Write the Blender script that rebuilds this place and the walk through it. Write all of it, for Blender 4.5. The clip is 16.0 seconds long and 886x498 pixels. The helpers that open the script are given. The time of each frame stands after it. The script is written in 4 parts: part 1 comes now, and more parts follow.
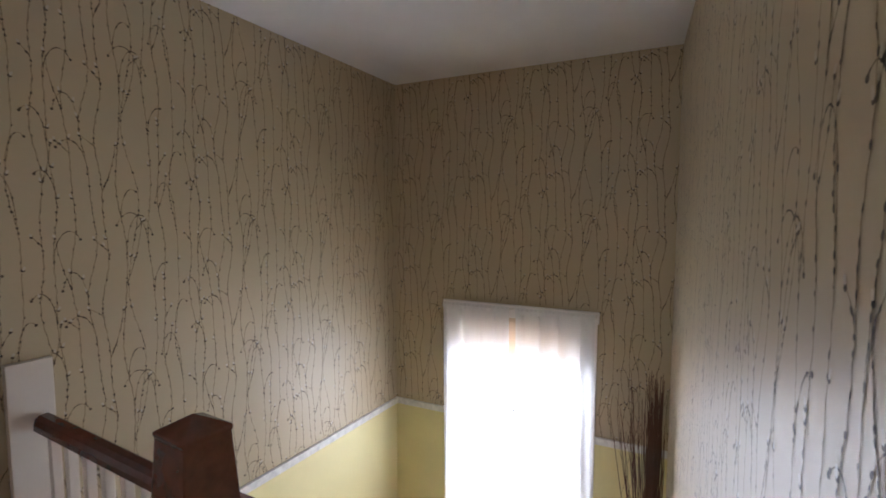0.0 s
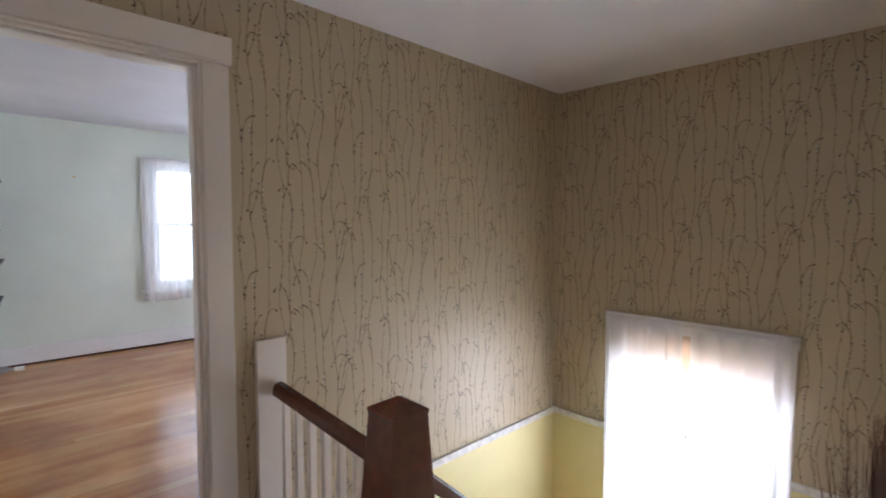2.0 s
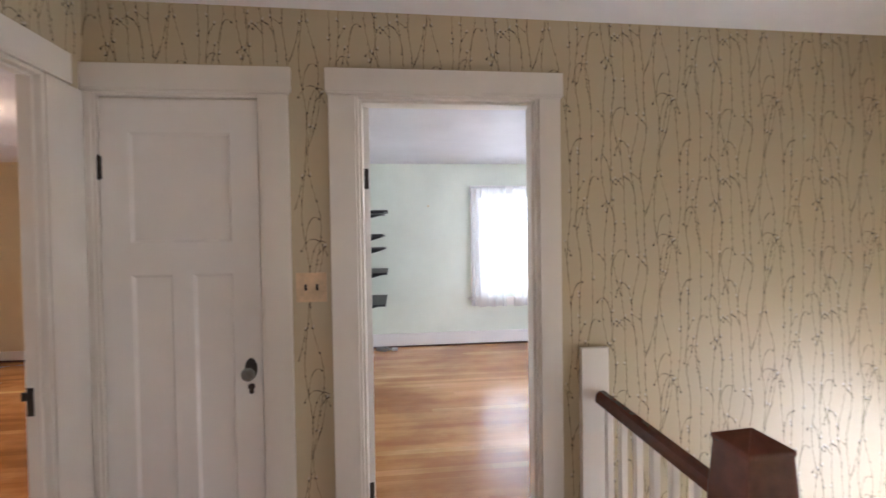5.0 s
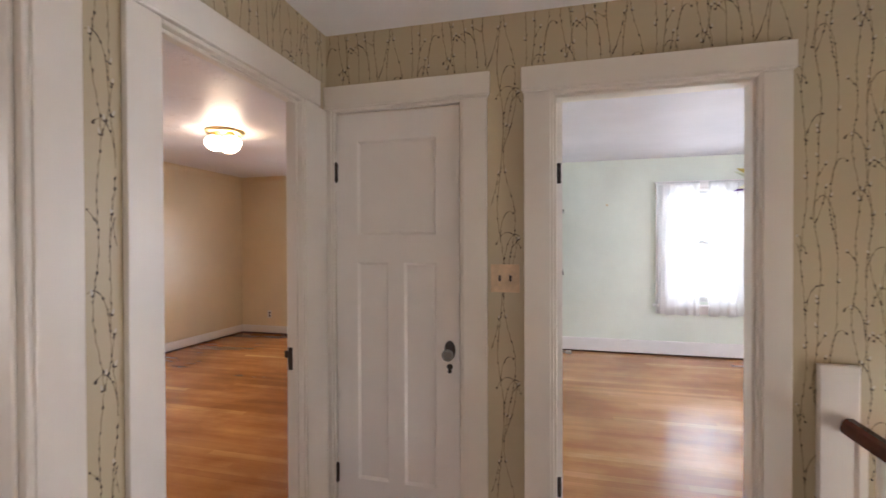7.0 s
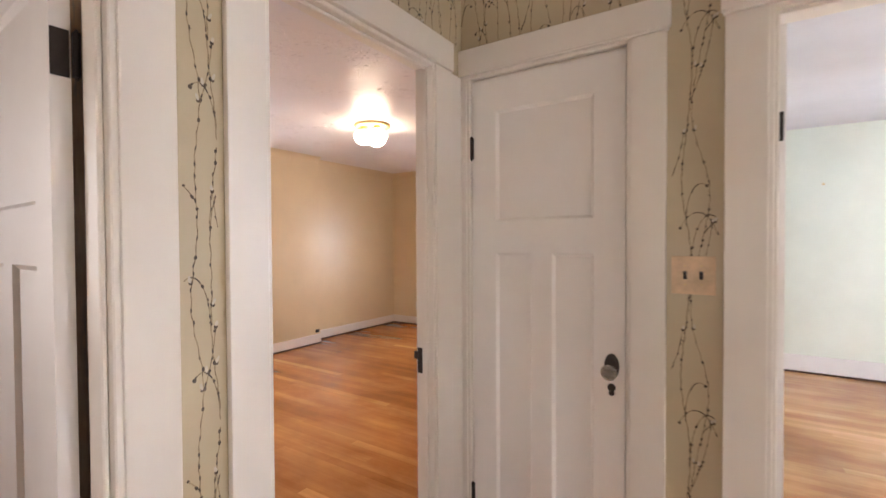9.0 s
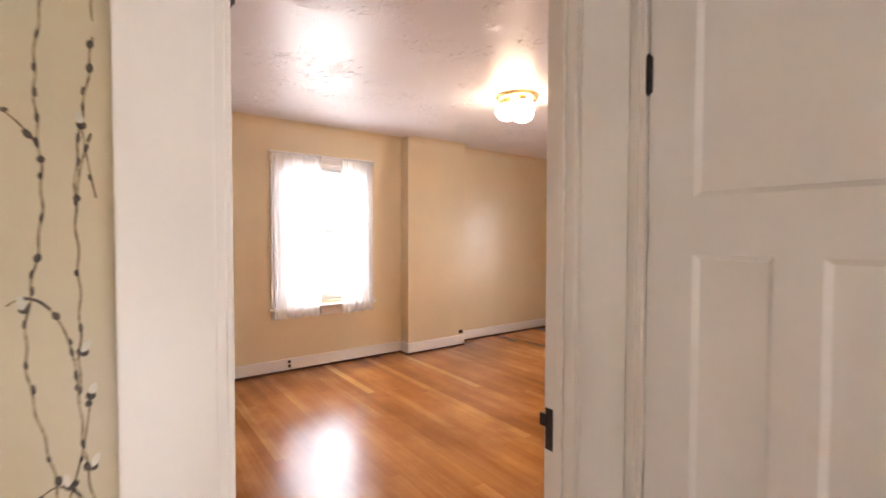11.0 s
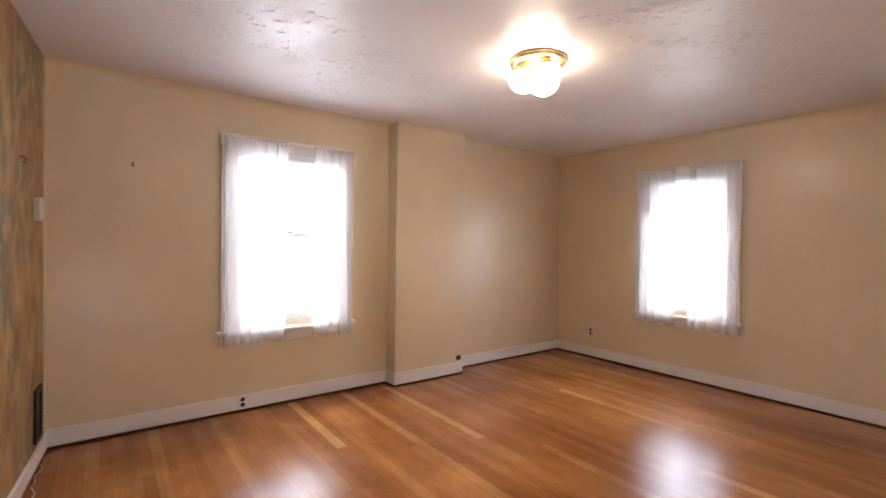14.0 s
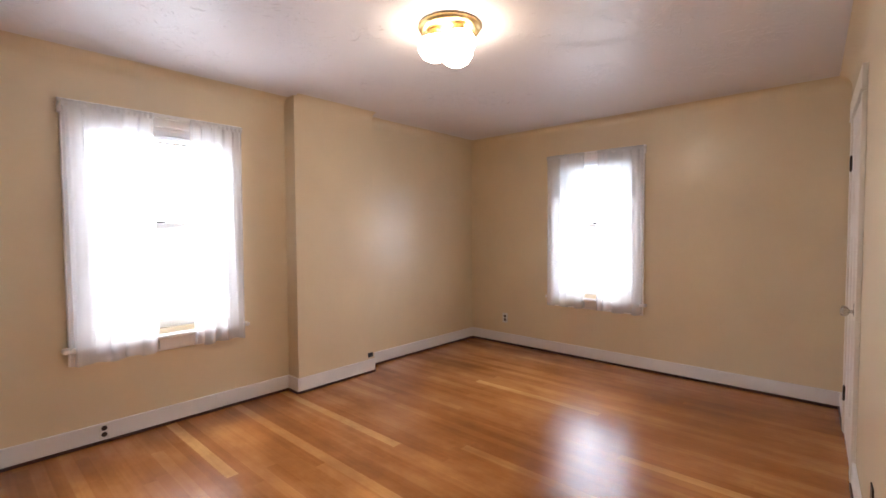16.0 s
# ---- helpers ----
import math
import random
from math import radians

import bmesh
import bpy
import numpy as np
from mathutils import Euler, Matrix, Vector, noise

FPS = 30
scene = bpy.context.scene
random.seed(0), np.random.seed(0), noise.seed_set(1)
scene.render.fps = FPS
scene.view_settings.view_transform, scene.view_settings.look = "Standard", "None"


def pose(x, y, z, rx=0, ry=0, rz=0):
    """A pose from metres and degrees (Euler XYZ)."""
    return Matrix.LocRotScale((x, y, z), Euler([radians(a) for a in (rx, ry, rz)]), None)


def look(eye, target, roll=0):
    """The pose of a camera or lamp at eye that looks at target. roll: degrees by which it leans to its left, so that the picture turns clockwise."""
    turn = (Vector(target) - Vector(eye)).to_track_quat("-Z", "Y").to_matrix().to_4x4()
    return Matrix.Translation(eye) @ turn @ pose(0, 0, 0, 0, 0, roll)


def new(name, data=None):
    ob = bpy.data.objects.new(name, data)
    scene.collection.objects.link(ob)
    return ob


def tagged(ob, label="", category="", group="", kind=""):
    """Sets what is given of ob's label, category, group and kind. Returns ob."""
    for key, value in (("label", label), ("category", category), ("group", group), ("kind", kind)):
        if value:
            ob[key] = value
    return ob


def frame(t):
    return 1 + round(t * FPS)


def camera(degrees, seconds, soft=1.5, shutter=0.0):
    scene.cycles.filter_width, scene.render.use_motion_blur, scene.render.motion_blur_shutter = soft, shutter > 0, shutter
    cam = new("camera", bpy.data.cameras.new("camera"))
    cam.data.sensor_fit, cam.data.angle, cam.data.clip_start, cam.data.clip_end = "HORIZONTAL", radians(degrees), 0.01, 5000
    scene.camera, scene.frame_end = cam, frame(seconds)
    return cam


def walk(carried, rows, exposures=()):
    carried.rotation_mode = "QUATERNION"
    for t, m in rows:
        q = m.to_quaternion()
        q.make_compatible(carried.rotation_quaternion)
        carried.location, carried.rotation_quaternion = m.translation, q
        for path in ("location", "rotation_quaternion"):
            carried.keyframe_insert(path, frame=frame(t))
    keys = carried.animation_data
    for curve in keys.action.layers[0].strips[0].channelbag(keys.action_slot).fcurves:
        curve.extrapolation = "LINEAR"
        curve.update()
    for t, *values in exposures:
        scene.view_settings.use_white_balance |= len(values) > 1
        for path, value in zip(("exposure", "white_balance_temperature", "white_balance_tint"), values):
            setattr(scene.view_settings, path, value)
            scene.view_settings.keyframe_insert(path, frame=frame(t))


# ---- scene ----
cam = camera(89.0, 16.0, 1.5, 0.5)
PATH = [
    (0, (0.616, 0.367, 1.398), (2.339, 1.371, 1.25), 0.1),
    (0.5, (0.591, 0.386, 1.394), (2.262, 1.476, 1.259), 0.1),
    (1, (0.559, 0.397, 1.405), (2.135, 1.62, 1.271), 0.3),
    (1.5, (0.512, 0.413, 1.406), (1.974, 1.773, 1.279), 0.2),
    (2, (0.478, 0.424, 1.407), (1.81, 1.911, 1.287), 0.3),
    (2.5, (0.445, 0.431, 1.4), (1.617, 2.048, 1.294), 0.4),
    (3, (0.412, 0.44, 1.396), (1.418, 2.166, 1.31), 0.6),
    (3.5, (0.374, 0.435, 1.399), (1.2, 2.255, 1.329), 0.3),
    (4, (0.364, 0.427, 1.401), (0.981, 2.328, 1.335), -0.3),
    (6.5, (0.231, 0.361, 1.367), (-0.11, 2.332, 1.338), -0.4),
    (7, (0.21, 0.353, 1.353), (-0.298, 2.287, 1.335), -0.2),
    (7.5, (0.185, 0.386, 1.339), (-0.472, 2.275, 1.321), -0.1),
    (8, (0.162, 0.456, 1.33), (-0.644, 2.287, 1.311), -0.1),
    (8.5, (0.123, 0.548, 1.323), (-0.823, 2.31, 1.299), -0.1),
    (9, (0.096, 0.687, 1.321), (-1.005, 2.357, 1.284), -0.3),
    (9.5, (0.04, 0.846, 1.318), (-1.191, 2.422, 1.27), -0.5),
    (9.7, (0.019, 0.91, 1.315), (-1.27, 2.439, 1.264), -0.6),
    (12, (-0.528, 1.505, 1.308), (-2.261, 2.501, 1.272), 1.2),
    (12.5, (-0.658, 1.6, 1.301), (-2.407, 2.57, 1.28), 1.4),
    (13, (-0.771, 1.675, 1.304), (-2.493, 2.693, 1.293), 1.5),
    (13.5, (-0.866, 1.744, 1.304), (-2.533, 2.849, 1.293), 1.2),
    (14, (-0.942, 1.797, 1.308), (-2.543, 2.995, 1.284), 0.8),
    (14.5, (-0.993, 1.853, 1.321), (-2.528, 3.134, 1.273), 0.3),
    (15, (-1.054, 1.911, 1.323), (-2.514, 3.276, 1.256), -0.0),
    (15.5, (-1.114, 1.962, 1.315), (-2.509, 3.394, 1.239), -0.3),
    (16, (-1.161, 2.007, 1.318), (-2.501, 3.49, 1.237), -0.3),
]
EXPOSURES = [(0.0, -0.54, 5600, 13), (2.0, -0.26, 5650, 14), (3.0, 0.06, 5700, 14), (4.0, 0.40, 5750, 14), (6.5, 0.26, 6050, 15), (8.0, 0.44, 6200, 16), (9.0, 0.78, 6250, 16), (9.5, 0.94, 6250, 16), (12.0, 0.58, 6650, 16), (13.0, 0.36, 6350, 15), (14.5, 0.36, 5850, 13), (16.0, 0.39, 5800, 12)]
walk(cam, [(t, look(eye, target, roll)) for t, eye, target, roll in PATH], EXPOSURES)

# ---- light ----
world = bpy.data.worlds.new("sky")
scene.world = world
world.use_nodes = True
_n = world.node_tree.nodes
_sky = _n.new("ShaderNodeTexSky")
_sky.sky_type = "NISHITA"
_sky.sun_disc = False
_sky.sun_elevation = radians(48)
_sky.sun_rotation = radians(200)
_bg = _n["Background"]
_bg.inputs["Strength"].default_value = 0.12
world.node_tree.links.new(_sky.outputs[0], _bg.inputs[0])
sun_data = bpy.data.lights.new("sun", "SUN")
sun_data.energy, sun_data.angle, sun_data.color = 1.0, radians(12), (1.0, 0.96, 0.9)
sun = new("sun", sun_data)
sun.matrix_world = look((0, 0, 30), (14, 8, 0))


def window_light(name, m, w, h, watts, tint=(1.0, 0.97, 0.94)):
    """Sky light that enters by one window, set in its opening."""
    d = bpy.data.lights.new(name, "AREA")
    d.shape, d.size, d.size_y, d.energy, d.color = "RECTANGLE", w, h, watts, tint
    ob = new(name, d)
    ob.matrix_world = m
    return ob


# ---- materials ----
def nodes_of(name):
    m = bpy.data.materials.new(name)
    m.use_nodes = True
    t = m.node_tree
    return m, t.nodes, t.links, t.nodes["Principled BSDF"]


def ramp(n, stops):
    r = n.new("ShaderNodeValToRGB")
    e = r.color_ramp.elements
    e[0].position, e[0].color = stops[0][0], (*stops[0][1], 1)
    e[1].position, e[1].color = stops[-1][0], (*stops[-1][1], 1)
    for p, c in stops[1:-1]:
        k = e.new(p)
        k.color = (*c, 1)
    return r


def mixc(n, l, fac, a, b, mode="MIX"):
    x = n.new("ShaderNodeMix")
    x.data_type, x.blend_type = "RGBA", mode
    for sock, v in ((x.inputs[0], fac), (x.inputs[6], a), (x.inputs[7], b)):
        if hasattr(v, "node"):
            l.new(v, sock)
        else:
            sock.default_value = v if isinstance(v, float) else (*v, 1)
    return x.outputs[2]


def noise_tex(n, l, vec, scale, detail=4.0, rough=0.55):
    t = n.new("ShaderNodeTexNoise")
    t.inputs["Scale"].default_value = scale
    t.inputs["Detail"].default_value = detail
    t.inputs["Roughness"].default_value = rough
    if vec is not None:
        l.new(vec, t.inputs["Vector"])
    return t.outputs["Fac"]


def mapped(n, l, scale):
    g = n.new("ShaderNodeNewGeometry")
    mp = n.new("ShaderNodeMapping")
    mp.inputs["Scale"].default_value = scale
    l.new(g.outputs["Position"], mp.inputs["Vector"])
    return mp.outputs["Vector"]


def bump(n, l, b, height, strength, dist):
    k = n.new("ShaderNodeBump")
    k.inputs["Strength"].default_value = strength
    k.inputs["Distance"].default_value = dist
    l.new(height, k.inputs["Height"])
    l.new(k.outputs["Normal"], b.inputs["Normal"])


def painted(name, colour, rough=0.45, vary=0.06, grain=60.0, relief=0.15, dist=0.002, dirt=None, coat=0.0):
    """Paint on plaster or wood: brush and roller texture, slight blotches."""
    m, n, l, b = nodes_of(name)
    big = noise_tex(n, l, mapped(n, l, (1, 1, 1)), 1.7, 5)
    fine = noise_tex(n, l, mapped(n, l, (1, 1, 1)), grain, 3)
    dark = tuple(c * (1 - vary * 2) for c in (dirt or colour))
    light = tuple(min(1, c * (1 + vary)) for c in colour)
    r = ramp(n, [(0.3, dark if dirt is None else tuple(0.75 * a + 0.25 * c for a, c in zip(colour, dirt))), (0.7, light)])
    l.new(big, r.inputs[0])
    l.new(mixc(n, l, 0.02, r.outputs[0], fine), b.inputs["Base Color"])
    rr = n.new("ShaderNodeMapRange")
    rr.inputs["To Min"].default_value, rr.inputs["To Max"].default_value = rough - 0.08, rough + 0.12
    l.new(big, rr.inputs["Value"])
    l.new(rr.outputs[0], b.inputs["Roughness"])
    b.inputs["Coat Weight"].default_value = coat
    b.inputs["Coat Roughness"].default_value = 0.2
    bump(n, l, b, fine, relief, dist)
    return m


def plain(name, colour, rough=0.5, metal=0.0):
    m, n, l, b = nodes_of(name)
    f = noise_tex(n, l, mapped(n, l, (1, 1, 1)), 25.0, 4)
    r = ramp(n, [(0.3, tuple(c * 0.8 for c in colour)), (0.7, tuple(min(1, c * 1.12) for c in colour))])
    l.new(f, r.inputs[0])
    l.new(r.outputs[0], b.inputs["Base Color"])
    b.inputs["Roughness"].default_value = rough
    b.inputs["Metallic"].default_value = metal
    return m


def printed(name, dark, light):
    """Printer's ink, mottled between two tones along each stroke."""
    m, n, l, b = nodes_of(name)
    r = ramp(n, [(0.36, dark), (0.66, light)])
    l.new(noise_tex(n, l, mapped(n, l, (1, 1, 1)), 95.0, 3), r.inputs[0])
    l.new(r.outputs[0], b.inputs["Base Color"])
    b.inputs["Roughness"].default_value = 0.5
    return m


def wood_floor(name, tones, rough=0.3):
    """Oak strips: tone by strip, grain along x, worn varnish."""
    m, n, l, b = nodes_of(name)
    info = n.new("ShaderNodeObjectInfo")
    isl = n.new("ShaderNodeNewGeometry")
    add = n.new("ShaderNodeMath")
    add.operation = "ADD"
    l.new(info.outputs["Random"], add.inputs[0])
    l.new(isl.outputs["Random Per Island"], add.inputs[1])
    fr = n.new("ShaderNodeMath")
    fr.operation = "FRACT"
    l.new(add.outputs[0], fr.inputs[0])
    tone = ramp(n, [(0.0, tones[0]), (0.3, tones[1]), (0.66, tones[2]), (0.92, tones[3]), (1.0, tones[4])])
    l.new(fr.outputs[0], tone.inputs[0])
    sc = n.new("ShaderNodeVectorMath")
    sc.operation = "SCALE"
    sc.inputs[0].default_value = (31, 7, 13)
    l.new(fr.outputs[0], sc.inputs["Scale"])
    off = n.new("ShaderNodeVectorMath")
    off.operation = "ADD"
    l.new(mapped(n, l, (1.0, 60, 1)), off.inputs[0])
    l.new(sc.outputs[0], off.inputs[1])
    g1 = noise_tex(n, l, off.outputs[0], 1.0, 5, 0.6)
    g2 = noise_tex(n, l, mapped(n, l, (0.75, 1.25, 1)), 1.0, 8, 0.62)
    g3 = noise_tex(n, l, mapped(n, l, (0.35, 5.5, 1)), 1.3, 3, 0.5)
    gr = ramp(n, [(0.30, (0.88, 0.84, 0.80)), (0.66, (1.03, 1.03, 1.03))])
    l.new(g1, gr.inputs[0])
    c = mixc(n, l, 0.8, tone.outputs[0], gr.outputs[0], "MULTIPLY")
    wr = ramp(n, [(0.35, (0.64, 0.52, 0.43)), (0.46, (0.86, 0.81, 0.76)), (0.53, (1.10, 1.14, 1.18)), (0.63, (1.36, 1.52, 1.75))])
    l.new(g2, wr.inputs[0])
    st = ramp(n, [(0.34, (0.89, 0.85, 0.80)), (0.54, (1, 1, 1)), (0.70, (1.16, 1.21, 1.24))])
    l.new(g3, st.inputs[0])
    c = mixc(n, l, 0.9, c, wr.outputs[0], "MULTIPLY")
    l.new(mixc(n, l, 0.9, c, st.outputs[0], "MULTIPLY"), b.inputs["Base Color"])
    rr = n.new("ShaderNodeMapRange")
    rr.inputs["To Min"].default_value, rr.inputs["To Max"].default_value = rough - 0.03, rough + 0.07
    l.new(g3, rr.inputs["Value"])
    l.new(rr.outputs[0], b.inputs["Roughness"])
    b.inputs["Specular IOR Level"].default_value = 0.62
    bump(n, l, b, g3, 0.10, 0.002)
    return m


def textured_ceiling(name, colour, relief):
    """Ceiling paint with scattered patches of stamped, dragged texture."""
    m, n, l, b = nodes_of(name)
    big = noise_tex(n, l, mapped(n, l, (1, 1, 1)), 3.4, 3, 0.6)
    rid = noise_tex(n, l, mapped(n, l, (30, 44, 30)), 1.0, 4, 0.65)
    patch = ramp(n, [(0.53, (0.0, 0.0, 0.0)), (0.66, (1, 1, 1))])
    l.new(big, patch.inputs[0])
    ridge = ramp(n, [(0.42, (0, 0, 0)), (0.49, (1, 1, 1)), (0.51, (1, 1, 1)), (0.58, (0, 0, 0))])
    l.new(rid, ridge.inputs[0])
    h = n.new("ShaderNodeMath")
    h.operation = "MULTIPLY"
    l.new(ridge.outputs[0], h.inputs[0])
    l.new(patch.outputs[0], h.inputs[1])
    soft = noise_tex(n, l, mapped(n, l, (1, 1, 1)), 1.1, 2)
    r = ramp(n, [(0.3, tuple(c * 0.95 for c in colour)), (0.7, colour)])
    l.new(soft, r.inputs[0])
    l.new(r.outputs[0], b.inputs["Base Color"])
    b.inputs["Roughness"].default_value = 0.38
    bump(n, l, b, h.outputs[0], relief, 0.006)
    return m


M_TRIM = painted("trim_paint", (0.80, 0.738, 0.655), 0.32, 0.03, 22, 0.01, 0.0006)
M_TRIM_W = painted("white_trim_paint", (0.86, 0.83, 0.82), 0.32, 0.03, 22, 0.01, 0.0006)
M_DOOR = painted("door_paint", (0.84, 0.795, 0.745), 0.5, 0.03, 22, 0.01, 0.0006)
M_PAPER = painted("wallpaper_ground", (0.52, 0.425, 0.27), 0.44, 0.03, 40, 0.02, 0.0006, None, 0.06)
M_YELLOW = painted("yellow_wall_paint", (0.80, 0.72, 0.36), 0.5, 0.04)
M_CREAM = painted("cream_wall_paint", (0.765, 0.64, 0.435), 0.36, 0.04, 30, 0.06, 0.002, dirt=(0.66, 0.53, 0.36), coat=0.5)
M_GREEN = painted("pale_green_wall_paint", (0.77, 0.81, 0.725), 0.55, 0.04)
M_PINK = painted("pale_plaster", (0.74, 0.66, 0.60), 0.6, 0.05)
M_CEIL = painted("ceiling_paint", (0.89, 0.875, 0.87), 0.6, 0.03)
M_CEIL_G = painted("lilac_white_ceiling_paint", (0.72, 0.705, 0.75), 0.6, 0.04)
M_CEIL_T = textured_ceiling("textured_ceiling_paint", (0.79, 0.75, 0.76), 0.3)
M_FLOOR = wood_floor("oak_strip_floor", [(0.34, 0.124, 0.028), (0.39, 0.150, 0.035), (0.42, 0.166, 0.040), (0.46, 0.190, 0.048), (0.56, 0.275, 0.080)], 0.20)
M_FLOOR_G = wood_floor("light_oak_strip_floor", [(0.41, 0.184, 0.062), (0.45, 0.208, 0.073), (0.48, 0.228, 0.082), (0.51, 0.252, 0.094), (0.58, 0.33, 0.13)], 0.19)
M_GAP = plain("dark_joint", (0.035, 0.015, 0.007), 0.7)
M_SHOE = plain("dark_shoe_moulding", (0.06, 0.018, 0.008), 0.4)
M_MAHOG = plain("mahogany", (0.10, 0.027, 0.013), 0.27)
M_IRON = plain("blackened_metal", (0.05, 0.04, 0.035), 0.42, 0.7)
M_BRASS = plain("brass", (0.74, 0.56, 0.27), 0.36, 1.0)
M_CHROME = plain("old_chrome", (0.5, 0.48, 0.45), 0.2, 1.0)
M_BLACK = plain("black_shelf", (0.02, 0.02, 0.022), 0.4)
M_PLATE = plain("almond_plastic", (0.66, 0.46, 0.27), 0.35)
M_WHITE = plain("white_plastic", (0.78, 0.76, 0.72), 0.4)
M_SASH = painted("sash_paint", (0.82, 0.82, 0.80), 0.4, 0.03)
M_TWIG = plain("dry_twig", (0.11, 0.045, 0.025), 0.7)
M_STEM = printed("printed_stem", (0.15, 0.10, 0.050), (0.38, 0.285, 0.16))
M_BUD = printed("printed_bud", (0.03, 0.021, 0.014), (0.12, 0.082, 0.048))
M_CATKIN = plain("printed_catkin", (0.58, 0.52, 0.41), 0.5)


def glass_mat():
    m, n, l, b = nodes_of("window_glass")
    b.inputs["Transmission Weight"].default_value = 1.0
    b.inputs["Roughness"].default_value = 0.0
    b.inputs["IOR"].default_value = 1.0 + 0.02
    b.inputs["Base Color"].default_value = (0.97, 0.99, 0.98, 1)
    return m


def crystal_mat():
    m, n, l, b = nodes_of("pressed_glass")
    b.inputs["Transmission Weight"].default_value = 0.8
    b.inputs["Roughness"].default_value = 0.05
    b.inputs["IOR"].default_value = 1.5
    b.inputs["Base Color"].default_value = (0.85, 0.85, 0.82, 1)
    return m


def sheer_mat(name, cover):
    """Sheer white voile: part open, part scattering."""
    m, n, l, b = nodes_of(name)
    out = n["Material Output"]
    tr = n.new("ShaderNodeBsdfTransparent")
    tl = n.new("ShaderNodeBsdfTranslucent")
    df = n.new("ShaderNodeBsdfDiffuse")
    weave = noise_tex(n, l, mapped(n, l, (1, 1, 1)), 220.0, 2)
    for sh, lo, hi in ((tl, 0.80, 0.90), (df, 0.92, 0.98)):
        r = ramp(n, [(0.3, (lo, lo, lo + 0.01)), (0.7, (hi, hi, hi))])
        l.new(weave, r.inputs[0])
        l.new(r.outputs[0], sh.inputs[0])
    a = n.new("ShaderNodeMixShader")
    a.inputs[0].default_value = 0.6
    l.new(tl.outputs[0], a.inputs[1])
    l.new(df.outputs[0], a.inputs[2])
    c = n.new("ShaderNodeMixShader")
    c.inputs[0].default_value = cover
    l.new(tr.outputs[0], c.inputs[1])
    l.new(a.outputs[0], c.inputs[2])
    l.new(c.outputs[0], out.inputs[0])
    return m


def glow_mat(name, colour, strength):
    m, n, l, b = nodes_of(name)
    b.inputs["Base Color"].default_value = (0.9, 0.88, 0.82, 1)
    b.inputs["Emission Color"].default_value = (*colour, 1)
    b.inputs["Emission Strength"].default_value = strength
    b.inputs["Roughness"].default_value = 0.3
    return m


M_GLASS = glass_mat()
M_CRYSTAL = crystal_mat()
M_SHEER = sheer_mat("sheer_voile", 0.58)
M_VOILE = sheer_mat("close_woven_voile", 0.84)
M_OPAL = glow_mat("lit_opal_glass", (1.0, 0.79, 0.55), 23.0)


def floral_mat():
    """Old gold wallpaper with faded drooping foliage."""
    m, n, l, b = nodes_of("faded_floral_paper")
    v = noise_tex(n, l, mapped(n, l, (4.6, 4.6, 2.4)), 1.6, 7, 0.66)
    g = noise_tex(n, l, mapped(n, l, (10, 10, 5)), 1.3, 4, 0.6)
    w = noise_tex(n, l, mapped(n, l, (1.6, 1.6, 0.8)), 1.5, 3, 0.5)
    base = ramp(n, [(0.30, (0.15, 0.066, 0.019)), (0.42, (0.30, 0.158, 0.050)), (0.56, (0.40, 0.24, 0.092)), (0.74, (0.50, 0.36, 0.18))])
    l.new(v, base.inputs[0])
    leaf = ramp(n, [(0.50, (0, 0, 0)), (0.55, (1, 1, 1))])
    l.new(g, leaf.inputs[0])
    where = ramp(n, [(0.46, (0, 0, 0)), (0.56, (0.8, 0.8, 0.8))])
    l.new(w, where.inputs[0])
    both = n.new("ShaderNodeMath")
    both.operation = "MULTIPLY"
    l.new(leaf.outputs[0], both.inputs[0])
    l.new(where.outputs[0], both.inputs[1])
    c = mixc(n, l, both.outputs[0], base.outputs[0], (0.115, 0.118, 0.070))
    l.new(c, b.inputs["Base Color"])
    b.inputs["Roughness"].default_value = 0.45
    bump(n, l, b, g, 0.1, 0.001)
    return m


M_FLORAL = floral_mat()


# ---- building helpers ----
def box(bm, x0, x1, y0, y1, z0, z1):
    vs = [bm.verts.new((x, y, z)) for x in (x0, x1) for y in (y0, y1) for z in (z0, z1)]
    for q in ((0, 1, 3, 2), (4, 6, 7, 5), (0, 4, 5, 1), (2, 3, 7, 6), (0, 2, 6, 4), (1, 5, 7, 3)):
        bm.faces.new([vs[i] for i in q])
    return vs


def cyl(bm, a, b, r0, r1=None, seg=12, caps=True):
    a, b = Vector(a), Vector(b)
    r1 = r0 if r1 is None else r1
    q = (b - a).to_track_quat("Z", "Y")
    rings = []
    for p, r in ((a, r0), (b, r1)):
        rings.append([bm.verts.new(p + q @ Vector((r * math.cos(2 * math.pi * i / seg), r * math.sin(2 * math.pi * i / seg), 0))) for i in range(seg)])
    for i in range(seg):
        j = (i + 1) % seg
        bm.faces.new((rings[0][i], rings[0][j], rings[1][j], rings[1][i]))
    if caps:
        bm.faces.new(rings[0][::-1])
        bm.faces.new(rings[1])


